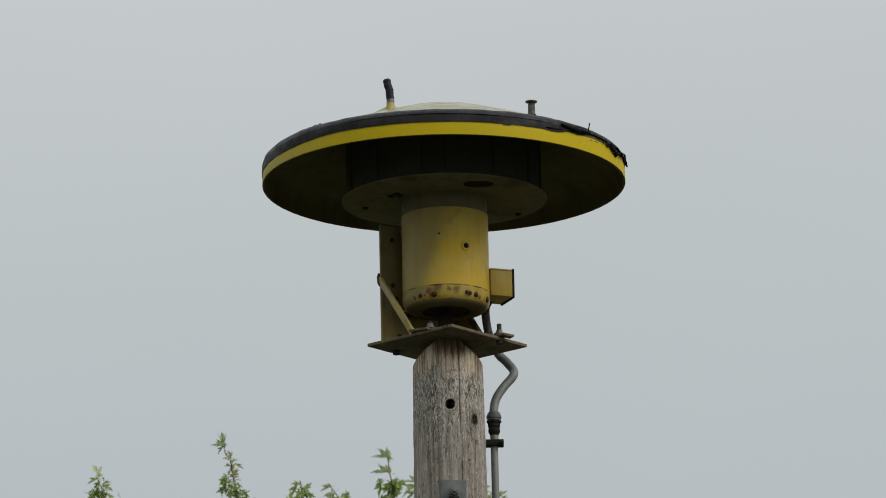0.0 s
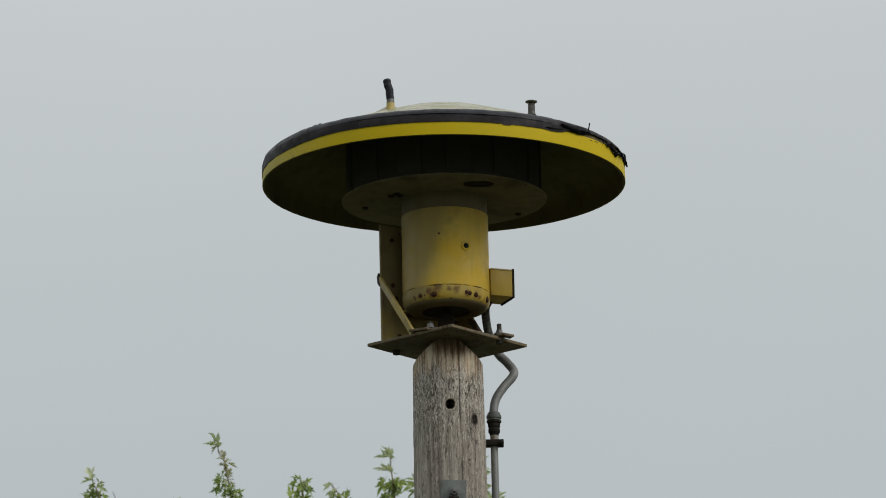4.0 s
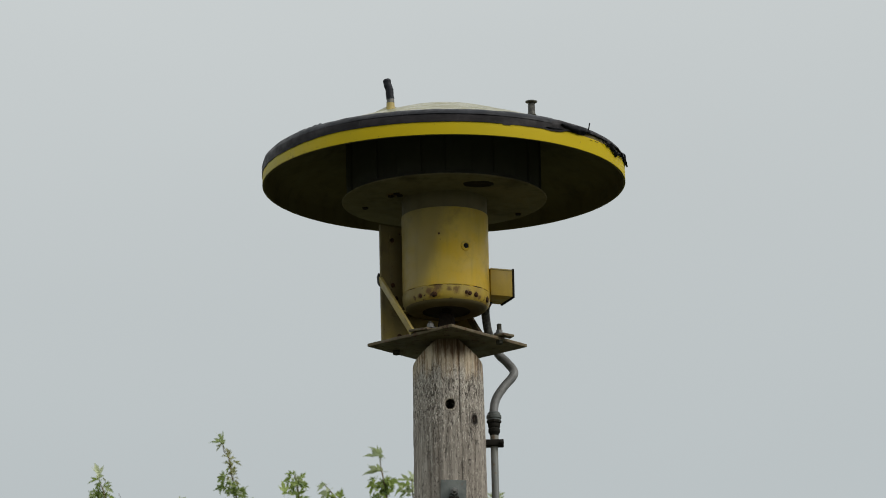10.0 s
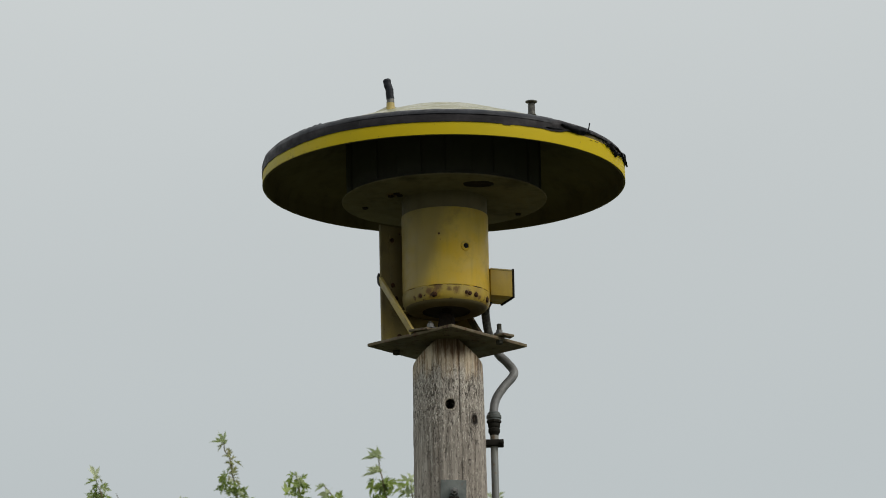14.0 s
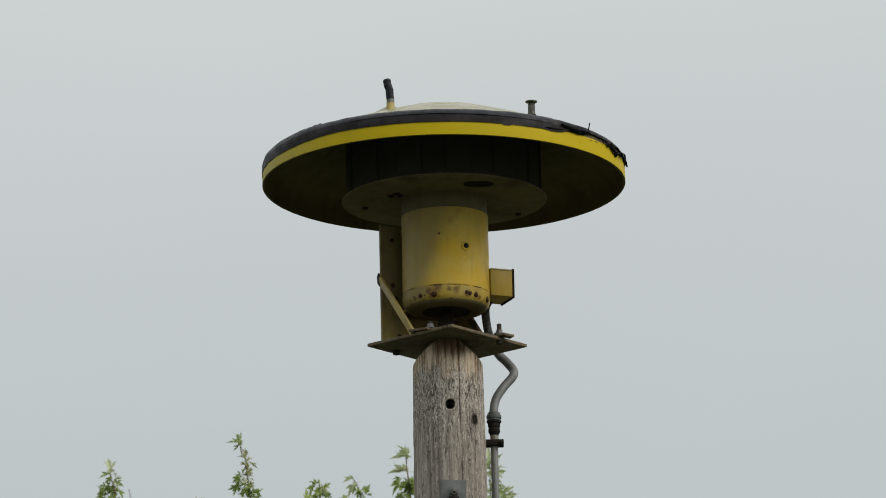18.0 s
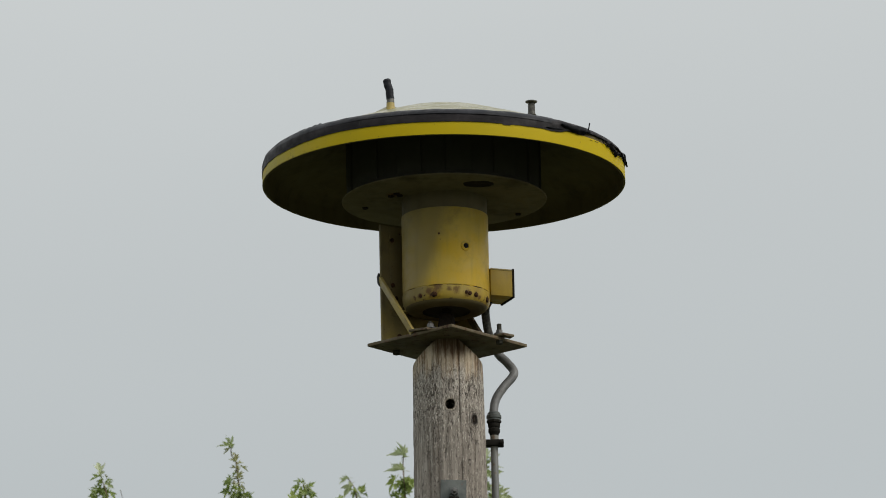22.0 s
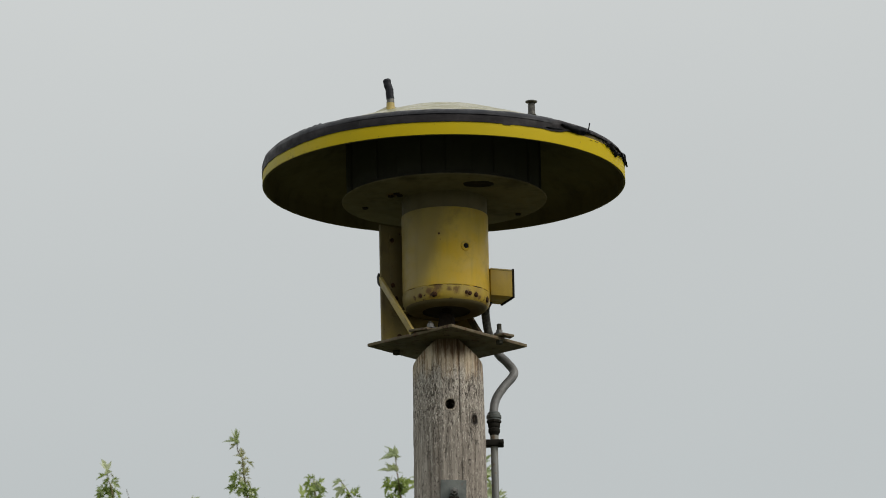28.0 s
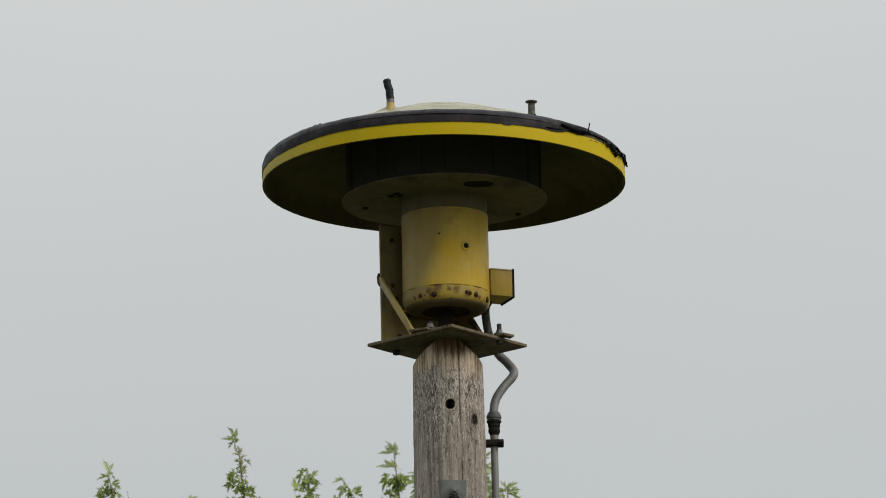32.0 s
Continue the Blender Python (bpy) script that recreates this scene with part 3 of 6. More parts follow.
        for p, q in zip(rows, rows[1:]):
            for k in range(5):
                b.faces.new((p[k], q[k], q[k + 1], p[k + 1]))
        bmesh.ops.solidify(b, geom=list(b.faces), thickness=0.0022)
        return b

    part("tape_flap", flap(39.5, 52.8, lambda u: 36.5 - 3.5 * math.sin(math.pi * u), 17, 4.2, 3.0, 24), MAT["tape"], tape, "sagging black tape pocket")
    part("tape_flap", flap(34.0, 40.5, lambda u: 25.5 + 2 * u, 7, 1.6, 8.0), MAT["tape"], tape)
    part("tape_flap", flap(62.5, 73.0, lambda u: 27 - 4 * u + 3 * math.sin(7 * u), 14, 4.0, 5.0), MAT["old_tape"], tape, "torn black tape rag")
    part("tape_flap", flap(67.0, 77.0, lambda u: 21 + 4 * u, 7, 4.0, 15.0), MAT["old_tape"], tape)
    part("tape_flap", flap(76.0, 88.0, lambda u: 29 - 4 * u, 9, 3.5, 12.0), MAT["tape"], tape)
    for pts, r in (([(254, -196, 36), (255.5, -197, 43), (256.5, -196, 48), (257.5, -195, 53)], 1.1),
                   ([(270, -172, 38), (276, -166, 34), (281, -160, 28), (285, -154, 25)], 0.8),
                   ([(266, -181, 24), (269, -177, 23.4), (272, -173, 23)], 0.4),
                   ([(315, -60, 36), (320, -42, 38), (321, -32, 35), (322, -22, 27)], 1.6),
                   ([(284, -152, 33), (291, -138, 27), (298, -124, 22), (304, -106, 20)], 1.0),
                   ([(257, -193, 23.5), (260, -189, 23.2), (262, -186, 23.3)], 0.35)):
        part("loose_strand", rod(curve([spot(*p) for p in pts], 5), r * K, 7), MAT["tape"], tape)
    # lifting eye with a rubber hose pushed over it
    eye = part("lifting_eye", lathe([(0, 0), (9 * K, 0), (8 * K, 4 * K), (7 * K, 20 * K), (0, 20 * K)], 24, spot(-91, -136, 90)), MAT["steel_paint"], siren, "short yellow lug on the hood")
    cone = lathe([(52 * K, -22 * K), (36 * K, -8 * K), (20 * K, 2 * K), (10 * K, 8.5 * K), (5 * K, 10.5 * K), (0, 10.5 * K)], 40)
    for v in cone.verts:
        v.co.x *= 1.15 if v.co.x < 0 else 0.9
        v.co.z += 2.5 * K * noise.noise((v.co.x * 12, v.co.y * 12, 3.0))
    bmesh.ops.transform(cone, matrix=Matrix.Translation(spot(-91, -120, 98.0)), verts=cone.verts)
    part("flashing", cone, MAT["dome"], eye, "pale skin drawn up like a tent round the lug")
    part("collar", lathe([(0, 0), (6.6 * K, 0), (7 * K, 4 * K), (6.4 * K, 13 * K), (0, 13 * K)], 20, spot(-91, -132, 108.5)), MAT["rust_steel"], eye)
    part("hose_end", rod(curve([spot(-91, -132, 118), spot(-92, -132, 126), spot(-92.5, -132, 136), spot(-95.5, -132, 145), spot(-96.8, -132, 155)], 6),
                         [(7.0 + 0.6 * noise.noise((i * 0.8, 2, 2))) * K for i in range(24)] + [5.2 * K], 18), MAT["tape"], eye, "short stiff black rubber hose")

    # stud with a flat head
    stud = part("stud", lathe([(0, 0), (8 * K, 0), (6.4 * K, 3 * K), (5.9 * K, 22 * K), (0, 22 * K)], 20, spot(157, -122, 87)), MAT["dark_steel"], siren, "grey steel stud with flat head")
    part("stud_head", lathe([(0, 0), (5 * K, 0), (10.5 * K, 2.2 * K), (10.5 * K, 4 * K), (3 * K, 5 * K), (2 * K, 6.5 * K), (0, 6.6 * K)], 24, spot(157, -122, 108)), MAT["dark_steel"], stud)

    # chopper drum with its ports between vanes
    drum = part("chopper_drum", lathe(scaled([(0, -30.5), (158, -30.5), (168.5, -30), (168.5, 92), (0, 92)]), 96), MAT["drum"], siren, "black drum inside the hood")
    first = None
    for i in range(12):
        m = outward(-171 + 30 * i, 164.2, 32)
        if first is None:
            first = part("port_vane", block((46 * K, 112 * K, 14 * K), None, 1.5 * K), MAT["drum"], drum)
            first.matrix_basis = m
        else:
            ob = new("port_vane", first.data)
            ob.parent, ob.matrix_basis = drum, m
    part("drum_ring", lathe(scaled([(160, -30), (171, -30), (171, -24), (160, -24), (160, -30)]), 128), MAT["drum"], drum)

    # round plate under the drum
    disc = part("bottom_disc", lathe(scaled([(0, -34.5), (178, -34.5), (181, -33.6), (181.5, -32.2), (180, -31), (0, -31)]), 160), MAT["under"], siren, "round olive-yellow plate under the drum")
    m = Matrix.Translation(spot(60, -114, -34.4)) @ pose(0, 0, 0, 0, 0, 4) @ Matrix.Diagonal((1.05, 0.70, 0.6, 1))
    bm = lathe([(0, 0), (27 * K, 0), (26 * K, -2.5 * K), (21 * K, -3 * K), (19 * K, -0.8 * K), (0, -0.8 * K)], 40)
    for v in bm.verts:
        w = 1 + 0.16 * noise.noise((v.co.x * 40, v.co.y * 40, 3.3)) + 0.10 * noise.noise((v.co.x * 110, v.co.y * 110, 1.1))
        v.co.x, v.co.y = v.co.x * w, v.co.y * w
    bmesh.ops.transform(bm, matrix=m, verts=bm.verts)
    part("access_cover", bm, MAT["knot"], disc, "small rusted-over oval cover")
    for x, y in ((36, -42), (-94, -46), (-84, -62), (-78, -50), (131, 92), (-140, 30)):
        part("bolt", hexagon((6 if x < 0 else 5.5) * K, 2.6 * K, Matrix.Translation(spot(x, y, -34.3)) @ pose(0, 0, 0, 180)), MAT["knot"], disc)

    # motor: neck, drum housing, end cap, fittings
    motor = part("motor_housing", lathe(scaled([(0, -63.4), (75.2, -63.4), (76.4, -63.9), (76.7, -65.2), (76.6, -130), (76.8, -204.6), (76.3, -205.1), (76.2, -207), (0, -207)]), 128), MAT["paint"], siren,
                 "yellow painted motor cylinder, dirt and painted shade near its top")
    # same paint as the motor, coloured darker for the shade below the disc
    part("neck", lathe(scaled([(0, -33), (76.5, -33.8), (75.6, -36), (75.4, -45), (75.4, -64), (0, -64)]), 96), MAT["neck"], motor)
    cap = part("end_cap", lathe(scaled([(76, -206), (77.2, -206.6), (77.4, -215), (77.1, -219.5), (76.3, -223.5), (75.0, -226.8), (73.4, -229.2), (71.8, -230.6), (66, -230.8), (0, -226)]), 128), MAT["cap"], motor,
               "rust-speckled yellow end cap with a dark round opening")
    for ang, z, size in ((-36, -222, 3.4), (-16, -222.5, 5.0), (28, -218.5, 3.2), (33, -220, 3.8), (43, -220.5, 4.2), (70, -222, 5.0), (100, -222, 5), (150, -222, 5), (-120, -222, 5)):
        m = outward(ang, 77.0 if z > -222 else 76.4, z)
        b = lathe([(0, -0.003), (size * 1.05 * K, -0.003), (size * K, 0.7 * K), (size * 0.8 * K, 1.8 * K), (size * 0.4 * K, 2.5 * K), (0, 2.4 * K)], 18)
        for v in b.verts:
            w = 1 + 0.35 * noise.noise((v.co.x * 160 + ang, v.co.y * 160, 4.0))
            v.co.x, v.co.y = v.co.x * w, v.co.y * w
        part("bolt", b, MAT["rust"], cap).matrix_basis = m
    part("end_ring", lathe(scaled([(72.2, -230.2), (71.6, -231.6), (69.4, -233.8), (66.0, -235.8), (58, -237.4), (46, -237.8), (42.6, -236.6), (42.6, -229.5), (70.4, -229.6), (72.2, -230.2)]), 96), MAT["soot"], cap, "sooty ring round the opening")
    # dark colour supplies the shade inside the shallow opening
    part("fan_opening", lathe(scaled([(42.0, -236.4), (41.3, -236.8), (40.5, -233), (30, -231.5), (0, -231)]), 48), MAT["drum"], cap)
    # the stub's shadow between cap and plate is painted in with dark brown
    part("shaft_stub", lathe(scaled([(0, -216), (8.5, -216), (8.5, -240), (13, -243), (16, -262), (19, -291), (0, -291)]), 20), MAT["knot"], cap)
    plug = part("plug_boss", lathe([(5.2 * K, -2 * K), (10 * K, -2 * K), (9.4 * K, 1.6 * K), (6.4 * K, 2.4 * K), (5.2 * K, 1.8 * K), (5.2 * K, -2 * K)], 24), MAT["paint"], motor, "raised ring round a dark plug")
    plug.matrix_basis = outward(28.2, 76.4, -134)
    part("plug", hexagon(5.0 * K, 2.6 * K, None, 0.6 * K), MAT["black"], plug)
    dot = part("grub_screw", hexagon(2.1 * K, 1.2 * K), MAT["rust"], motor)
    dot.matrix_basis = outward(-7.8, 76.5, -113)
    # the open, rusty joint above the end cap, wider where paint has chipped off
    for first_deg, last_deg, thick in ((-60, -44, 0.5), (-24, -4, 1.0), (-4, 22, 0.45), (24, 33, 0.45), (38, 56, 0.8), (60, 74, 0.5)):
        pts = []
        for i in range(25):
            a = radians(first_deg + (last_deg - first_deg) * i / 24)
            pts.append(spot(76.9 * math.sin(a), -76.9 * math.cos(a), -205.9 + 0.5 * noise.noise((math.degrees(a) * 0.25, 1.0, 1.0))))
        widths = [thick * (0.35 + 0.9 * math.sin(math.pi * i / 24) * (0.8 + 0.9 * noise.noise((first_deg + i * 0.5, 3.0, 0.0)))) * K for i in range(25)]
        part("rusty_joint", rod(pts, [max(0.2 * K, w) for w in widths], 8), MAT["rust"], motor)

    # base plate on the pole
    m = Matrix.Translation(spot(0, 0, -297.2)) @ pose(0, 0, 0, 0, 0.5, 0) @ pose(0, 0, 0, 0, 0, 48.5)
    plate = part("base_plate", block((199.5 * K, 199.5 * K, 5.6 * K), m, 0.8 * K), MAT["plate"], siren, "square rusty steel plate, yellow paint worn off")

    # upright back panel and its two slanting braces
    u, nrm = Vector((137, 115, 0)).normalized(), Vector((115, -137, 0)).normalized()
    mid = Vector((-43.0, 67.1, 0)) - nrm * 2
    m = frame_of(spot(mid.x, mid.y, -183), u, (0, 0, 1))
    panel = part("back_panel", joined(block((188 * K, 4 * K, 222 * K), m @ pose(2 * K, 0, 0), 0.6 * K),
                                      block((3 * K, 2 * K, 222 * K), m @ pose(-90.4 * K, 2 * K, 0), 0.4 * K),
                                      block((4 * K, 26 * K, 222 * K), m @ pose(94 * K, 14 * K, 0), 0.6 * K)), MAT["panel"], siren, "upright yellow steel channel behind the motor")
    m = frame_of(spot(mid.x, mid.y, 0), u, (0, 0, 1))
    part("cover_strip", block((42 * K, 2 * K, 148 * K), m @ pose(-52 * K, -3 * K, -162 * K), 0.5 * K), MAT["panel"], panel)
    for x, z in ((-69, -98), (-69, -180), (-62, -203), (-56, -271), (30, -110)):
        part("bolt", hexagon(4.2 * K, 3 * K, m @ pose(x * K, -4 * K, z * K, 90)), MAT["rust"], panel)
    part("shelf_angle", block((60 * K, 20 * K, 4 * K), m @ pose(-20 * K, -12 * K, -226 * K), 0.5 * K), MAT["steel_paint"], panel)

    def brace(top, foot, tab, coat="steel_paint", label="slanting flat yellow steel brace"):
        a, b = spot(*top), spot(*foot)
        m = frame_of((a + b) / 2, b - a, (0, 0, 1))
        size = (b - a).length
        bar = part("brace", joined(block((size, 3.5 * K, 11 * K), m, 0.6 * K), block((size * 0.97, 3 * K, 2 * K), m @ pose(0, 2 * K, 5.0 * K), 0.4 * K)), MAT[coat], siren, label)
        if coat == "plate":
            web = bmesh.new()
            low = spot(top[0], top[1], -293.5)
            side = (b - a).cross(Vector((0, 0, 1))).normalized() * 1.5 * K
            near = [web.verts.new(p + side) for p in (a, b, low)]
            far = [web.verts.new(p - side) for p in (a, b, low)]
            web.faces.new(near)
            web.faces.new(far[::-1])
            for k in range(3):
                web.faces.new((near[k], far[k], far[(k + 1) % 3], near[(k + 1) % 3]))
            part("gusset", web, MAT["panel"], bar, "triangular yellow steel web")
        part("foot_tab", block((44 * K, 22 * K, 4 * K), Matrix.Translation(spot(*tab)) @ pose(0, 0, 0, 2, 5, -42), 0.8 * K), MAT["plate"], bar)

    brace((-117.6, 2, -173), (-61, -79, -294), (-44, -86, -291))
    part("pipe_end", rod([spot(-118.0, 3, -163), spot(-119.2, 2, -170), spot(-118.6, 1, -180), spot(-116.5, -1, -187)], [2.0 * K, 2.8 * K, 2.8 * K, 1.6 * K], 12), MAT["dark_steel"], siren, "dark rolled end of the brace")
    # far brace stands in shade: the dark plate coat paints that in
    brace((12, 117, -168), (70, 36, -291), (92, -34, -291), "plate", "slanting flat steel brace, shade put into its dark colour")
    part("washer_bar", block((34 * K, 15 * K, 4 * K), Matrix.Translation(spot(100, -27, -287.5)) @ pose(0, 0, 0, -3, 4, 30), 0.8 * K), MAT["plate"], plate)

    def fixing(x, y, up, nut, name="bolt", mat="rust_steel"):
        b = joined(lathe([(0, 0), (nut * 1.5 * K, 0), (nut * 1.5 * K, 1.6 * K), (0, 1.6 * K)], 20, spot(x, y, -290)),
                   hexagon(nut * K, 7 * K, Matrix.Translation(spot(x, y, -288.5))), lathe([(0, 0), (4 * K, 0), (4 * K, 3 * K), (0, 3 * K)], 14, spot(x, y, -288)))
        ob = part(name, b, MAT[mat], plate, "nut and washer on a dark bolt end")
        part("bolt_end", lathe([(0, 0), (4.2 * K, 0), (4.2 * K, (up - 1) * K), (3 * K, up * K), (0, up * K)], 14, spot(x, y, -288)), MAT["drum"], ob)

    fixing(92, -38, 18, 6.6)
    fixing(-29, -92, 11, 6.6)
    fixing(-29, 92, 11, 6.6)
    part("bolt", hexagon(5 * K, 5 * K, Matrix.Translation(spot(-90, -26, -294.2))), MAT["rust"], plate)
    for x, y in ((-90, 22), (92, -38), (-22, 98)):
        part("bolt_head", hexagon(7 * K, 6.5 * K, Matrix.Translation(spot(x, y, -300)) @ pose(0, 0, 0, 180)), MAT["drum"], plate)

    # terminal box on the motor's flank
    m = Matrix.Translation(spot(79, -6, -183.5)) @ pose(0, 0, 0, 0, 0, 22)
    box = part("terminal_box", block((42 * K, 58 * K, 50 * K), m @ pose(21 * K, 29 * K, 0), 1.6 * K), MAT["box"], siren, "small khaki-yellow terminal box beside the motor")
    part("box_lid", block((4.0 * K, 60 * K, 53 * K), m @ pose(43.4 * K, 29 * K, -0.5 * K), 1.3 * K), MAT["black"], box, "dark gasket edge of the lid")
    part("box_seam", block((40 * K, 1.2 * K, 2.2 * K), m @ pose(21 * K, -0.4 * K, 22.8 * K), 0.4 * K), MAT["steel_paint"], box)
    part("box_bracket", block((30 * K, 26 * K, 30 * K), m @ pose(-10 * K, 30 * K, 0), 1 * K), MAT["steel_paint"], box)
    return siren


build_siren()

# ---- cable conduit down the pole ----


def build_conduit():
    con = thing("cable_conduit", "grey cable conduit running from the siren down the wooden pole", "conduit")

    def at(x, y, z):
        return Vector((x * K, y * K, RIM + z * K))

    run = curve([at(75, 44, -206), at(69, 50, -219), at(70, 57, -240), at(74.5, 65, -262), at(88.5, 72, -294), at(104, 69, -312), at(116, 60, -330),
                 at(114, 51, -344), at(98.5, 42, -364), at(85, 34, -386), at(80, 28, -406), at(79.5, 26, -424)], 7)
    # the hose's upper length, its shade given by a darker material
    part("cable", rod(run[:28], 7.4 * K, 20), MAT["dark_steel"], con, "upper length of hose, darker colour standing for shade")
    part("flexible_hose", rod(run[26:], 7.8 * K, 20), MAT["hose"], con, "bent grey flexible hose")
    fit = part("coupling", lathe([(0, 0), (9.4 * K, 0), (11.2 * K, -2 * K), (11.6 * K, -5 * K), (13.2 * K, -6.5 * K), (13.4 * K, -11 * K), (12.0 * K, -12.5 * K), (12.0 * K, -15 * K), (0, -15 * K)], 24, at(79.5, 26, -414)),
               MAT["zinc"], con, "greenish-grey flanged coupling")
    part("lock_ring", lathe([(0, 0), (12.6 * K, 0), (13.2 * K, -2 * K), (12.4 * K, -4.4 * K), (0, -4.4 * K)], 8, at(79.5, 26, -429.2)), MAT["black"], fit)
    ribs = [(0, -4.4 * K), (9.0 * K, -4.4 * K)]
    for k in range(2):
        z = -5.0 - 9.6 * k
        w = (10.8, 10.4)[k]
        ribs += [((w - 1.2) * K, z * K), (w * K, (z - 1.6) * K), (w * K, (z - 6.4) * K), ((w - 0.6) * K, (z - 7.6) * K), ((w - 1.6) * K, (z - 9.0) * K)]
    ribs += [(7.6 * K, -27.5 * K), (0, -27.5 * K)]
    part("gland", lathe(ribs, 22, at(79.5, 26, -429)), MAT["black"], fit, "blackened ribbed gland")
    part("nipple", lathe([(0, 0), (7.6 * K, 0), (7.4 * K, -14 * K), (0, -14 * K)], 20, at(79.5, 26, -454)), MAT["pipe"], fit)
    base = at(79, 26, -460)
    part("pipe", rod([base, Vector((base.x + 0.020, base.y, 5.0)), Vector((base.x + 0.045, base.y, 0.0))], 6.6 * K, 20), MAT["pipe"], con, "stained straight conduit pipe")
    strap = part("strap", joined(block((34 * K, 22 * K, 11 * K), Matrix.Translation(at(79, 24, -471)), 2 * K), block((22 * K, 10 * K, 9 * K), Matrix.Translation(at(58, 20, -471)), 1.2 * K)), MAT["black"], con, "black clamp holding the pipe to the pole")
    part("bolt", hexagon(3.5 * K, 4 * K, Matrix.Translation(at(91, 12, -471)) @ pose(0, 0, 0, 90)), MAT["black"], strap)
    return con


build_conduit()

# ---- the maple behind ----
TREE = Vector((-0.85, 29.35, 0.0))
P = 1 / 300          # shoots are drawn in steps of a third of a centimetre


def leaf_mesh(name, wide, fold, droop, seed, tone):
    """One five-lobed, sharply toothed silver maple leaf of length 1 with its stalk."""
    rnd = random.Random(seed)
    half = [(0.10, -0.04), (0.31, 0.04), (0.19, 0.12), (0.12, 0.18), (0.27, 0.28), (0.36, 0.44), (0.47, 0.68), (0.31, 0.54), (0.22, 0.52), (0.11, 0.42), (0.19, 0.60), (0.15, 0.72), (0.07, 0.82)]
    mid = [(0, 0), (0, 0.19), (0, 0.44), (0, 0.75), (0, 1.0)]
    verts, faces = [], []

    def lift(x, y):
        return (x * wide, y, fold * abs(x) - droop * y * y + 0.04 * math.sin(9 * y))

    for p in mid:
        verts.append(lift(*p))
    for side in (1, -1):
        base = len(verts)
        for x, y in half:
            j = 1 + rnd.uniform(-0.12, 0.12)
            verts.append(lift(side * x * j, y + rnd.uniform(-0.02, 0.02)))
        for poly in ((0, 5, 6, 7, 8, 1), (1, 8, 9, 10, 11, 12, 13, 14, 2), (2, 14, 15, 16, 17, 3), (3, 17, 4)):
            ids = [q if q < 5 else base + q - 5 for q in poly]
            faces.append(ids if side > 0 else ids[::-1])
    k = len(verts)
    for y, z in ((0.0, 0.0), (-0.28, -0.03)):
        for dx, dz in ((-0.012, 0), (0.012, 0), (0, 0.02)):
            verts.append((dx, y, z + dz))
    faces += [[k, k + 1, k + 4, k + 3], [k + 1, k + 2, k + 5, k + 4], [k + 2, k, k + 3, k + 5]]
    me = bpy.data.meshes.new(name)
    me.from_pydata(verts, [], faces)
    me.materials.append(MAT[tone])
    return me


# broad, middling, narrow, drooping, very narrow, and folded together along the midrib
SHAPES = ((1.0, 0.35, 0.35), (0.7, 0.6, 0.5), (0.55, 0.8, 0.3), (0.85, 0.45, 0.65), (0.42, 1.0, 0.55), (0.22, 1.0, 0.12))
LEAVES = {tone: [leaf_mesh("leaf", w, f, d, i, tone) for i, (w, f, d) in enumerate(SHAPES)] for tone in ("leaf", "pale", "bronze")}
FLUTTER = []


def leaf_pose(x, z, angle, size, depth=0.0, tilt=0.0, roll=0.0):
    """A leaf whose stalk ends at (x, depth, z), pointing at angle from upright (clockwise, seen from the street)."""
    a = radians(angle)
    way = Vector((math.sin(a), math.sin(radians(tilt)), math.cos(a))).normalized()
    face = Vector((0, -1, 0.25))
    face = (face - way * face.dot(way)).normalized()
    side = way.cross(face)
    m = Matrix((side, way, face)).transposed().to_4x4()
    m = m @ pose(0, 0, 0, 0, roll, 0) @ Matrix.Scale(size, 4)
    m.translation = (x, depth, z)
    return m


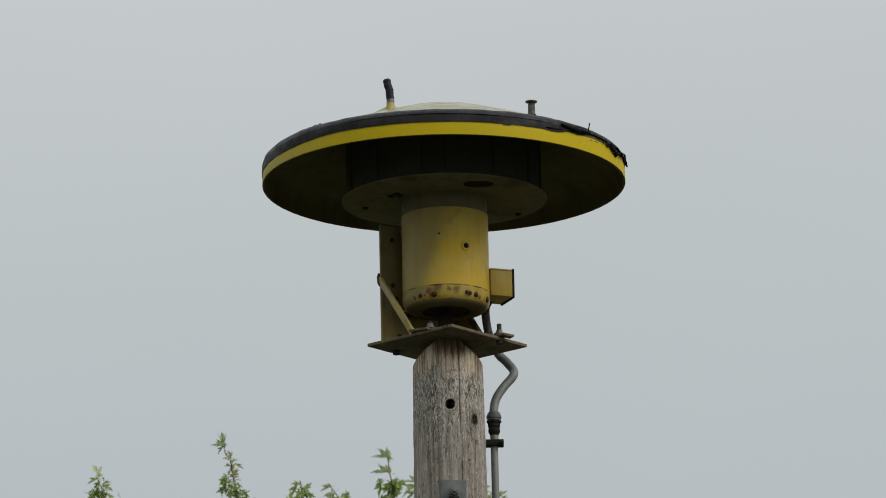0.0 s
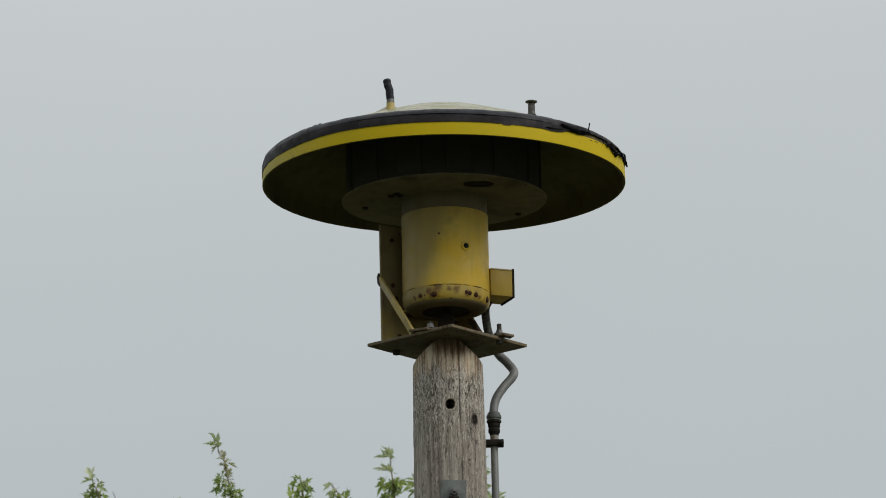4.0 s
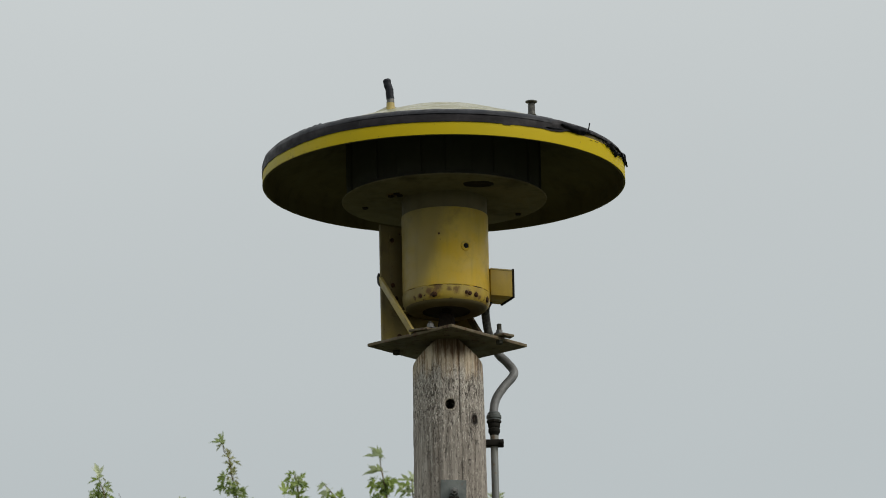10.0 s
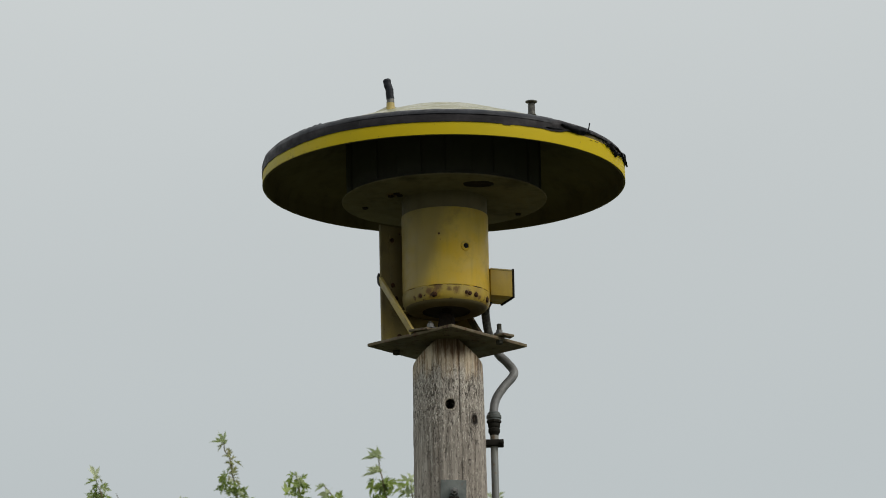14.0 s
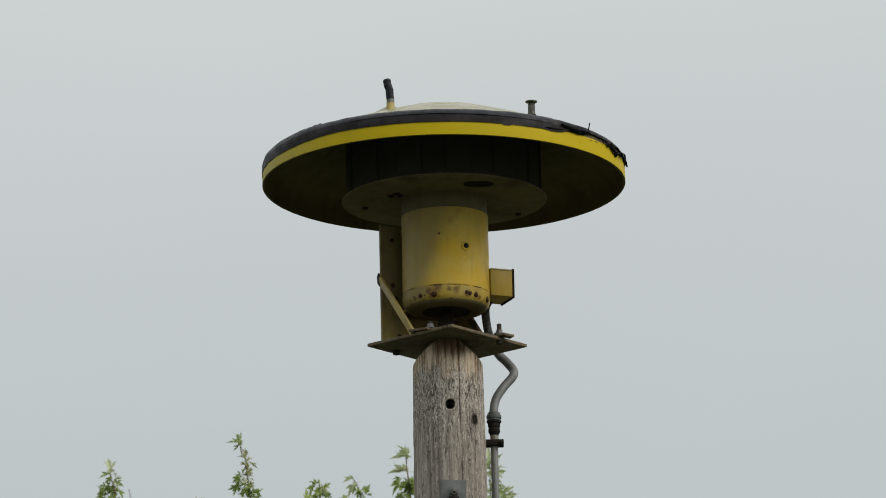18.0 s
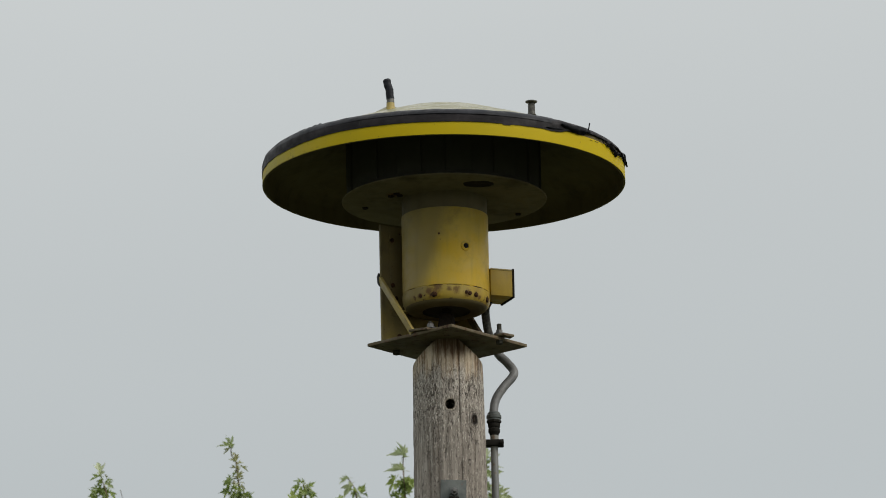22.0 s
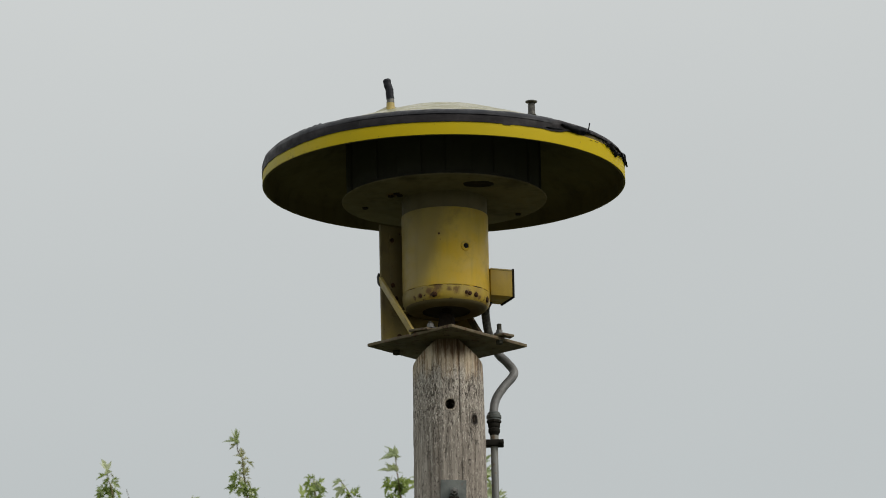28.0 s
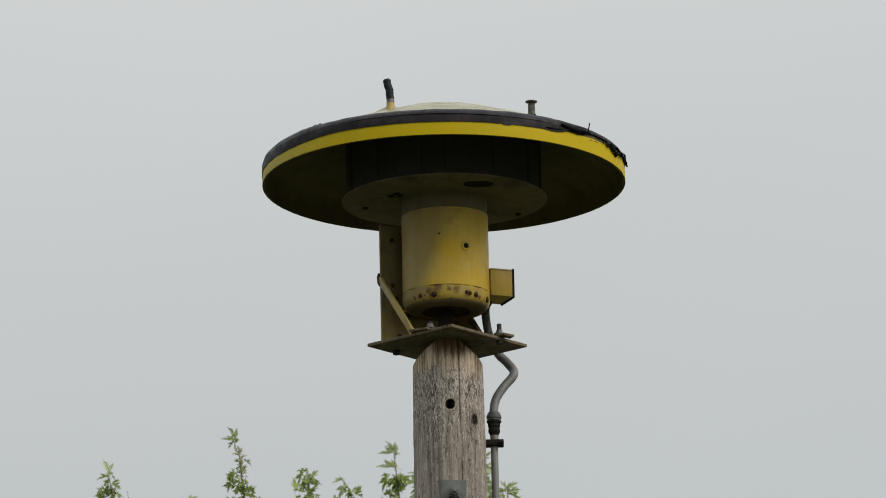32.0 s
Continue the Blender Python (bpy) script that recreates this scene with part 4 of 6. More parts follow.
def build_tree():
    tree = thing("maple_tree", "tall green maple with slender leafy shoots above its crown", "tree", tuple(TREE))
    rnd = random.Random(11)
    bole = curve([(0.25, 0.3, -0.2), (0.18, 0.2, 2.5), (0.05, 0.0, 5.2), (0.12, -0.1, 8.5), (0.0, 0.0, 11.8), (-0.05, 0.05, 14.6)], 6)
    rad = [0.40 * (1 - i / (len(bole) - 1)) ** 0.8 + 0.035 for i in range(len(bole))]
    rad[0] *= 1.5
    rad[1] *= 1.15
    part("trunk", rod(bole, rad, 18), MAT["bark"], tree, "grey furrowed trunk")
    ends = []
    for i in range(13):
        a = i * 2.4 + 0.3
        z0 = 4.2 + 0.68 * i
        start = min(bole, key=lambda p: abs(p.z - z0))
        reach = 3.7 * math.sqrt(max(0.1, 1 - ((z0 + 1.5 - 9.5) / 7.5) ** 2)) * rnd.uniform(0.8, 1.05)
        d = Vector((math.sin(a), math.cos(a), 0))
        pts = curve([start, start + d * reach * 0.35 + Vector((0, 0, 0.7)), start + d * reach * 0.7 + Vector((0, 0, 1.5)), start + d * reach + Vector((0, 0, 2.0))], 4)
        pts = [p + Vector((rnd.uniform(-1, 1), rnd.uniform(-1, 1), rnd.uniform(-1, 1))) * 0.05 for p in pts]
        r0 = 0.16 - 0.007 * i
        part("limb", rod(pts, [r0 * (1 - 0.85 * k / (len(pts) - 1)) for k in range(len(pts))], 9), MAT["bark"], tree)
        ends += pts[4:]

    # crown: many small leaves in uneven clumps along the limbs and over the top
    rng = np.random.default_rng(5)
    clumps = [p + Vector(rng.normal(0, 0.35, 3)) for p in ends for _ in range(2)]
    for _ in range(150):
        a, h = rng.uniform(0, 2 * math.pi), rng.uniform(-0.75, 1.0)
        w = math.sqrt(1 - h * h) if h > 0 else math.sqrt(1 - h * h) * 0.95
        k = rng.uniform(0.72, 1.0)
        clumps.append(Vector((4.3 * w * k * math.sin(a), 4.3 * w * k * math.cos(a), 9.6 + 6.0 * h * k)))
    outline = np.array([(0, 0), (0.36, 0.0), (0.18, 0.2), (0.5, 0.55), (0.15, 0.45), (0, 1.0), (-0.15, 0.45), (-0.5, 0.55), (-0.18, 0.2), (-0.36, 0.0)])
    verts, faces = [], []
    for c in clumps:
        spread = rng.uniform(0.35, 0.6)
        for _ in range(int(rng.integers(55, 85))):
            q = np.array(c) + rng.normal(0, spread, 3) * (1, 1, 0.75)
            top = 16.02 - 0.26 * math.hypot(q[0], q[1]) - 0.05 * q[0] ** 2
            if q[2] > top:
                q[2] = top - rng.uniform(0, 0.5)
            size = rng.uniform(0.07, 0.13)
            turn = np.array(Euler((rng.uniform(-0.9, 0.9), rng.uniform(-0.9, 0.9), rng.uniform(0, 6.28))).to_matrix())
            pts = np.column_stack((outline[:, 0], outline[:, 1], 0.4 * np.abs(outline[:, 0]) - 0.3 * outline[:, 1] ** 2)) * size
            k = len(verts)
            verts += (pts @ turn.T + q).tolist()
            faces += [[k, k + 1, k + 2, k + 3, k + 4, k + 5], [k, k + 5, k + 6, k + 7, k + 8, k + 9]]
    me = bpy.data.meshes.new("crown")
    me.from_pydata(verts, [], faces)
    me.materials.append(MAT["leaves"])
    crown = new("crown", me)
    crown.parent = tree
    tagged(crown, "dense crown of small lobed green leaves", kind="stuff")

    def shoot(x, z, stem, leaves, bunches, seed, y=0.0):
        """A long upright shoot: its stem, single leaves (x, z, angle, length, shape, roll, tone) and bunches (x, z, wide, tall, number, length, tone)."""
        r = random.Random(seed)
        pts = curve([(sx * P, 0.02 * math.sin(i * 2.0), sz * P) for i, (sx, sz) in enumerate(stem)], 5)
        n = len(pts)
        ob = part("shoot", rod(pts, [0.0028 + 0.006 * (k / n) ** 1.5 for k in range(n)], 7), MAT["twig"], tree, "slender upright leafy shoot")
        ob.location = Vector((x, 29.35 + y, z)) - TREE
        specs = [(lx, lz, la, ll, r.uniform(-0.02, 0.02), r.uniform(-15, 15), lr, shape, tone) for lx, lz, la, ll, shape, lr, tone in leaves]
        for bx, bz, bw, bh, count, ll, tone in bunches:
            for _ in range(count):
                u, v = r.uniform(-1, 1), r.uniform(-1, 1)
                specs.append((bx + bw * u * 0.8, bz + bh * v, 75 * u + r.choice((-1, 1)) * r.uniform(10, 95), 0.88 * ll * r.uniform(0.65, 1.25), r.uniform(-0.09, 0.09), r.uniform(-65, 65), r.uniform(-75, 75), r.randrange(5), tone))
        for lx, lz, la, ll, ld, lt, lr, shape, tone in specs:
            leaf = new("leaf", LEAVES[tone][shape])
            leaf.parent = ob
            leaf.matrix_basis = leaf_pose(lx * P, lz * P, la, ll * P, ld, lt, lr)
            FLUTTER.append((leaf, leaf.matrix_basis.copy(), r.uniform(0, 6.28), r.uniform(0.5, 1.0)))
        return ob

    G, W, B = "leaf", "pale", "bronze"
    a = shoot(-1.979, 16.672, [(-11, 24), (-9, 12), (-3, -8), (4, -60), (14, -150), (20, -260)],
              [(-11, 22, -9, 34, 1, 12, W), (-12, 20, -100, 21, 2, 20, G), (-9, 15, -140, 17, 1, -20, G), (-4, 8, 112, 21, 3, 15, W), (-1, 10, 80, 13, 2, 20, G), (-16, -4, -62, 17, 1, 10, G),
               (-15, -8, -112, 21, 1, -15, G), (-5, -2, 165, 20, 3, 0, G), (-11, 3, -165, 22, 1, 20, G), (3, -8, 140, 20, 1, -30, G), (-4, 21, 150, 10, 4, 0, B), (-21, -12, -135, 18, 2, 10, G)],
              [(-10, -20, 18, 12, 20, 20, G), (-4, -60, 30, 30, 16, 26, G), (10, -110, 34, 30, 14, 26, G)], 1)
    part("twig", rod(curve([(23 * P, -0.03, -8 * P), (27 * P, -0.02, -24 * P), (34 * P, 0, -70 * P), (20 * P, 0, -140 * P)], 4), 0.0018, 6), MAT["twig"], a)
    b = shoot(-1.223, 16.792, [(-7, 37), (-6, 24), (1, 11), (4, -20), (9, -60), (16, -140), (22, -300)],
              [(-7, 37, -10, 38, 4, 10, W), (-8, 38, -82, 24, 4, -10, W), (-8, 37, -128, 17, 2, 10, B), (-9, 39, -46, 17, 1, 0, W), (-5, 23, 38, 10, 4, 20, B), (1, 15, 28, 14, 4, 30, B),
               (-2, 12, -66, 12, 4, 0, B), (4, 8, 62, 13, 2, -20, B), (9, 4, 118, 18, 4, 10, B), (1, -2, -58, 12, 4, 20, B), (1, 3, 150, 14, 4, 0, B), (5, -12, 70, 12, 2, 0, B),
               (2, -10, -120, 12, 4, 30, G), (7, -23, 55, 11, 4, 0, B), (4, -22, -70, 10, 4, 0, B), (-10, -19, -168, 26, 1, 30, G), (-12, -20, -135, 17, 1, 0, G), (-9, -18, -30, 9, 4, 0, G),
               (-13, -32, -160, 22, 2, 0, G), (9, -32, 150, 17, 4, 0, B), (13, -47, 100, 18, 1, 0, G)],
              [(2, 0, 6, 22, 13, 12, B), (5, -30, 6, 12, 8, 14, B), (-12, -36, 6, 14, 7, 16, G), (8, -52, 17, 10, 14, 19, G), (6, -50, 12, 9, 8, 18, W), (10, -90, 34, 26, 18, 24, G), (14, -140, 36, 30, 12, 26, G)], 2)
    c = shoot(-0.772, 16.676, [(-8, 2), (-6, -10), (-4, -40), (0, -110), (6, -220)],
              [(-10, 3, -64, 18, 2, 20, G), (-7, 2, -14, 14, 4, 0, W), (0, -3, 58, 16, 1, 25, G), (2, -3, 20, 9, 4, 0, G), (-14, 2, -150, 27, 2, 20, G), (-15, 0, -120, 15, 4, 0, G),
               (-7, -2, 178, 28, 4, 0, W), (-3, 0, 165, 28, 2, 10, W), (1, -6, 150, 22, 2, 0, G), (-10, -4, -170, 26, 4, 10, G), (-11, -15, -140, 22, 2, 0, G), (3, -15, 110, 16, 2, 0, G)],
              [(-4, -24, 8, 10, 8, 17, G), (-12, -46, 24, 14, 14, 24, G), (-6, -80, 34, 26, 16, 26, G)], 3)
    d = shoot(-0.612, 16.639, [(-9, 11), (-1, 2), (4, -11), (8, -30), (10, -110), (10, -220)],
              [(-6, 9, -114, 23, 5, 95, W), (-8, 10, -70, 12, 2, 0, W), (-1, -1, -128, 29, 3, 25, W), (-2, -1, -155, 18, 1, 0, G), (15, -15, 25, 20, 4, 20, G), (15, -16, -32, 13, 4, 0, G),
               (10, -11, 50, 12, 4, 0, G), (4, -11, -170, 18, 1, 0, G)],
              [(12, -20, 13, 7, 9, 16, G), (4, -52, 32, 22, 16, 25, G)], 4)
    e = shoot(-0.303, 16.668, [(-2, 43), (-2, 27), (1, 4), (3, -14), (12, -90), (18, -250)],
              [(-4, 42, -4, 31, 4, 60, W), (-2, 43, -36, 26, 2, 10, W), (-1, 44, -82, 34, 5, 95, W), (-4, 43, -68, 22, 1, 30, W), (0, 18, -84, 37, 5, 95, W), (-2, 18, -42, 24, 4, 20, W),
               (-6, 18, -66, 20, 1, 40, W), (-13, 2, -156, 32, 2, 15, G), (-14, 3, -98, 14, 2, 0, G), (-17, 1, -135, 16, 4, 0, G), (2, 0, -160, 30, 2, 10, G), (2, -1, -130, 24, 1, 0, G),
               (3, 0, 165, 30, 2, 20, G), (4, -1, 140, 24, 1, 0, G), (8, -2, 104, 23, 1, 20, G), (16, 0, 75, 13, 2, 0, G), (2, -7, 180, 26, 3, 0, G), (-3, 0, -30, 9, 4, 0, G),
               (7, 0, 35, 10, 4, 0, G)],
              [(4, -16, 12, 12, 12, 18, G), (-18, -22, 8, 12, 5, 18, G), (8, -50, 32, 22, 18, 25, G), (14, -100, 36, 30, 14, 26, G)], 5)
    g = shoot(-0.132, 16.752, [(0, 14), (0, -10), (2, -60), (6, -200)],
              [(0, 12, 0, 26, 1, 20, W), (-2, 10, -70, 30, 2, 20, W), (-4, 2, -95, 36, 1, 30, G), (2, 8, 60, 26, 3, -30, W), (-6, -6, -120, 26, 2, 0, G), (4, 0, 110, 26, 1, 0, G)],
              [(0, -12, 26, 18, 12, 24, W), (0, -50, 34, 22, 14, 26, G)], 6, 0.5)
    f = shoot(0.183, 16.626, [(0, 72), (2, 40), (3, 5), (2, -60), (-6, -200)],
              [(0, 70, -4, 26, 1, 0, W), (2, 64, 55, 28, 2, 20, W), (0, 60, -60, 28, 3, 0, W), (3, 44, 80, 30, 1, 30, W), (2, 38, 115, 26, 4, 0, G), (1, 42, -85, 28, 1, 0, W), (4, 18, 72, 32, 2, 0, W), (4, 12, 105, 30, 3, -20, W),
               (8, 2, 55, 30, 1, 10, G), (12, -6, 85, 36, 2, 20, W), (8, -10, 115, 32, 1, 0, G), (18, -18, 75, 34, 3, 30, W)],
              [(10, -4, 24, 14, 16, 22, W), (16, -30, 34, 18, 20, 25, G), (4, 30, 12, 28, 14, 19, W)], 7, 0.3)
    h = shoot(-1.528, 16.549, [(0, 0), (2, -30), (6, -200)], [(0, 0, -25, 16, 1, 0, G), (0, -1, -75, 20, 2, 20, W), (0, 0, 50, 22, 1, 0, W), (0, -2, 85, 24, 3, 0, G)], [(0, -30, 24, 16, 10, 22, G)], 8)
    i = shoot(0.326, 16.640, [(-14, 4), (-12, -12), (-14, -60), (-20, -200)],
              [(-14, 2, 62, 24, 2, 20, W), (-12, -4, 88, 27, 1, 30, W), (-14, 0, 30, 16, 4, 0, G), (-16, 2, -40, 18, 2, 0, W), (-10, -10, 105, 24, 2, 0, G), (-16, -6, -95, 20, 1, 0, G)],
              [(-8, -26, 20, 12, 12, 20, W), (-12, -60, 30, 24, 14, 25, G)], 9, 0.4)
    return a, b, c, d, e, g, f, h, i


shoot_a, shoot_b, shoot_c, shoot_d, shoot_e, shoot_g, shoot_f, shoot_h, shoot_i = build_tree()
REST = {ob: ob.location.copy() for ob in (shoot_a, shoot_b, shoot_c, shoot_d, shoot_e, shoot_g, shoot_f, shoot_h, shoot_i)}

# ---- the wind in the shoots ----


def swing(ob, dx, dz, lean):
    p = REST[ob]
    return pose(p.x + dx, p.y, p.z + dz, 0, lean, 0)


def motions():
    walk(shoot_a, [
        (0, swing(shoot_a, -0.051, -0.020, -2.0)), (0.5, swing(shoot_a, -0.041, -0.010, -1.9)), (1, swing(shoot_a, -0.062, -0.020, -0.0)), (1.5, swing(shoot_a, -0.072, -0.025, -3.9)),
        (2, swing(shoot_a, -0.067, -0.025, -4.8)), (2.5, swing(shoot_a, -0.072, -0.025, -4.8)), (3, swing(shoot_a, -0.067, -0.025, -4.8)), (3.5, swing(shoot_a, -0.072, -0.025, -4.8)),
        (4, swing(shoot_a, -0.082, -0.023, -5.2)), (4.5, swing(shoot_a, -0.087, -0.022, -4.6)), (5, swing(shoot_a, -0.076, -0.024, -2.8)), (5.5, swing(shoot_a, -0.072, -0.025, -2.0)),
        (6, swing(shoot_a, -0.087, -0.030, -4.9)), (6.5, swing(shoot_a, -0.102, -0.034, -3.9)), (7, swing(shoot_a, -0.092, -0.030, -1.9)), (7.5, swing(shoot_a, -0.087, -0.025, -4.8)),
        (8, swing(shoot_a, -0.108, -0.045, -6.7)), (8.5, swing(shoot_a, -0.077, -0.030, -4.9)), (9, swing(shoot_a, -0.041, -0.020, -1.9)), (9.5, swing(shoot_a, -0.046, -0.020, -0.8)),
        (10, swing(shoot_a, -0.046, -0.025, -0.8)), (10.5, swing(shoot_a, -0.031, -0.021, -0.0)), (11, swing(shoot_a, -0.041, -0.020, -0.8)), (11.5, swing(shoot_a, -0.036, -0.020, 1.2)),
        (12, swing(shoot_a, -0.036, -0.020, -0.8)), (12.5, swing(shoot_a, -0.062, -0.025, -0.8)), (13, swing(shoot_a, -0.056, -0.025, -2.0)), (13.5, swing(shoot_a, -0.067, -0.030, -3.0)),
        (14, swing(shoot_a, -0.062, -0.030, -3.9)), (14.5, swing(shoot_a, -0.051, -0.025, -4.8)), (15, swing(shoot_a, -0.065, -0.023, -5.5)), (15.5, swing(shoot_a, -0.069, -0.022, -5.1)),
        (16, swing(shoot_a, -0.055, -0.025, -3.5)), (16.5, swing(shoot_a, -0.051, -0.025, -2.9)), (17, swing(shoot_a, -0.031, -0.010, 2.7)), (17.5, swing(shoot_a, 0.010, -0.000, -0.1)),
        (18, swing(shoot_a, 0.015, 0.005, 2.7)), (18.5, swing(shoot_a, 0.005, -0.000, 0.0)), (19, swing(shoot_a, -0.000, -0.005, 0.0)), (19.5, swing(shoot_a, -0.005, -0.005, 0.0)),
        (20, swing(shoot_a, -0.036, -0.015, 0.7)), (20.5, swing(shoot_a, -0.046, -0.015, -1.9)), (21, swing(shoot_a, -0.062, -0.025, -1.9)), (21.5, swing(shoot_a, -0.067, -0.020, -0.0)),
        (22, swing(shoot_a, -0.036, -0.005, -0.0)), (22.5, swing(shoot_a, -0.062, -0.020, 0.8)), (23, swing(shoot_a, -0.005, 0.000, 4.0)), (23.5, swing(shoot_a, 0.041, 0.015, 4.1)),
        (24, swing(shoot_a, 0.015, 0.005, 2.0)), (24.5, swing(shoot_a, -0.010, 0.000, 2.8)), (25, swing(shoot_a, -0.051, -0.020, -2.9)), (25.5, swing(shoot_a, -0.005, 0.000, 0.0)),
        (26, swing(shoot_a, 0.012, -0.004, 1.3)), (26.5, swing(shoot_a, 0.007, -0.005, 0.9)), (27, swing(shoot_a, 0.006, -0.007, 0.8)), (27.5, swing(shoot_a, -0.005, -0.005, 0.0)),
        (28, swing(shoot_a, 0.000, 0.000, 0.0)), (28.5, swing(shoot_a, 0.015, -0.000, 2.7)), (29, swing(shoot_a, -0.026, -0.015, -2.8)), (29.5, swing(shoot_a, 0.005, -0.011, 0.0)),
        (30, swing(shoot_a, 0.010, -0.011, -0.1)), (30.5, swing(shoot_a, 0.005, -0.006, 1.2)), (31, swing(shoot_a, 0.005, -0.011, 1.2)), (31.5, swing(shoot_a, 0.015, -0.006, 2.0)),
        (32, swing(shoot_a, 0.005, -0.011, 2.7)),
    ])
    walk(shoot_b, [
        (0, swing(shoot_b, -0.067, -0.014, -3.9)), (0.5, swing(shoot_b, -0.026, -0.015, -0.5)), (1, swing(shoot_b, -0.087, -0.014, -4.6)), (1.5, swing(shoot_b, -0.062, -0.014, -2.2)),
        (2, swing(shoot_b, -0.092, -0.029, -6.3)), (2.5, swing(shoot_b, -0.082, -0.014, -3.9)), (3, swing(shoot_b, -0.067, -0.014, -3.3)), (3.5, swing(shoot_b, -0.092, -0.013, -4.0)),
        (4, swing(shoot_b, -0.104, -0.010, -5.1)), (4.5, swing(shoot_b, -0.093, -0.011, -4.7)), (5, swing(shoot_b, -0.105, -0.007, -6.0)), (5.5, swing(shoot_b, -0.097, -0.008, -5.5)),
        (6, swing(shoot_b, -0.107, -0.008, -5.6)), (6.5, swing(shoot_b, -0.107, -0.019, -4.0)), (7, swing(shoot_b, -0.113, -0.019, -5.5)), (7.5, swing(shoot_b, -0.107, -0.008, -4.0)),
        (8, swing(shoot_b, -0.128, -0.008, -6.2)), (8.5, swing(shoot_b, -0.076, 0.007, -3.4)), (9, swing(shoot_b, -0.082, 0.002, -3.3)), (9.5, swing(shoot_b, -0.066, 0.001, -2.7)),
        (10, swing(shoot_b, -0.076, 0.002, -3.4)), (10.5, swing(shoot_b, -0.066, 0.007, -3.3)), (11, swing(shoot_b, -0.061, 0.007, -1.7)), (11.5, swing(shoot_b, -0.066, 0.001, -1.1)),
        (12, swing(shoot_b, -0.071, 0.002, -1.1)), (12.5, swing(shoot_b, -0.076, 0.002, -1.8)), (13, swing(shoot_b, -0.076, 0.002, -3.4)), (13.5, swing(shoot_b, -0.092, 0.002, -3.4)),
        (14, swing(shoot_b, -0.071, 0.002, -3.4)), (14.5, swing(shoot_b, -0.066, 0.001, -1.1)), (15, swing(shoot_b, -0.079, 0.003, -2.5)), (15.5, swing(shoot_b, -0.080, 0.002, -3.4)),
        (16, swing(shoot_b, -0.074, -0.001, -3.8)), (16.5, swing(shoot_b, -0.061, -0.004, -3.3)), (17, swing(shoot_b, -0.041, 0.001, -1.7)), (17.5, swing(shoot_b, 0.025, -0.016, 2.1)),
        (18, swing(shoot_b, 0.020, -0.006, 0.1)), (18.5, swing(shoot_b, 0.015, -0.011, 1.8)), (19, swing(shoot_b, 0.020, -0.000, 0.1)), (19.5, swing(shoot_b, 0.015, -0.005, -1.7)),
        (20, swing(shoot_b, -0.005, -0.005, -1.7)), (20.5, swing(shoot_b, -0.036, -0.010, -1.7)), (21, swing(shoot_b, -0.056, -0.014, -2.2)), (21.5, swing(shoot_b, -0.031, -0.010, -1.7)),
        (22, swing(shoot_b, -0.036, -0.025, -0.5)), (22.5, swing(shoot_b, -0.047, -0.041, -2.8)), (23, swing(shoot_b, 0.020, -0.047, 0.8)), (23.5, swing(shoot_b, 0.040, -0.064, 3.1)),
        (24, swing(shoot_b, 0.040, -0.069, 2.7)), (24.5, swing(shoot_b, -0.021, -0.057, -1.1)), (25, swing(shoot_b, -0.021, -0.041, -0.5)), (25.5, swing(shoot_b, -0.015, -0.010, -2.2)),
        (26, swing(shoot_b, 0.002, -0.013, -0.6)), (26.5, swing(shoot_b, 0.000, -0.010, -0.1)), (27, swing(shoot_b, 0.001, -0.008, 0.6)), (27.5, swing(shoot_b, -0.010, -0.005, 0.0)),
        (28, swing(shoot_b, 0.000, 0.000, 0.0)), (28.5, swing(shoot_b, -0.010, 0.006, -1.8)), (29, swing(shoot_b, -0.015, 0.006, -1.1)), (29.5, swing(shoot_b, -0.036, 0.006, -3.3)),
        (30, swing(shoot_b, -0.005, 0.006, -1.1)), (30.5, swing(shoot_b, -0.005, 0.011, -1.1)), (31, swing(shoot_b, -0.015, 0.011, -3.3)), (31.5, swing(shoot_b, 0.005, 0.011, 0.5)),
        (32, swing(shoot_b, -0.015, 0.011, 0.5)),
    ])
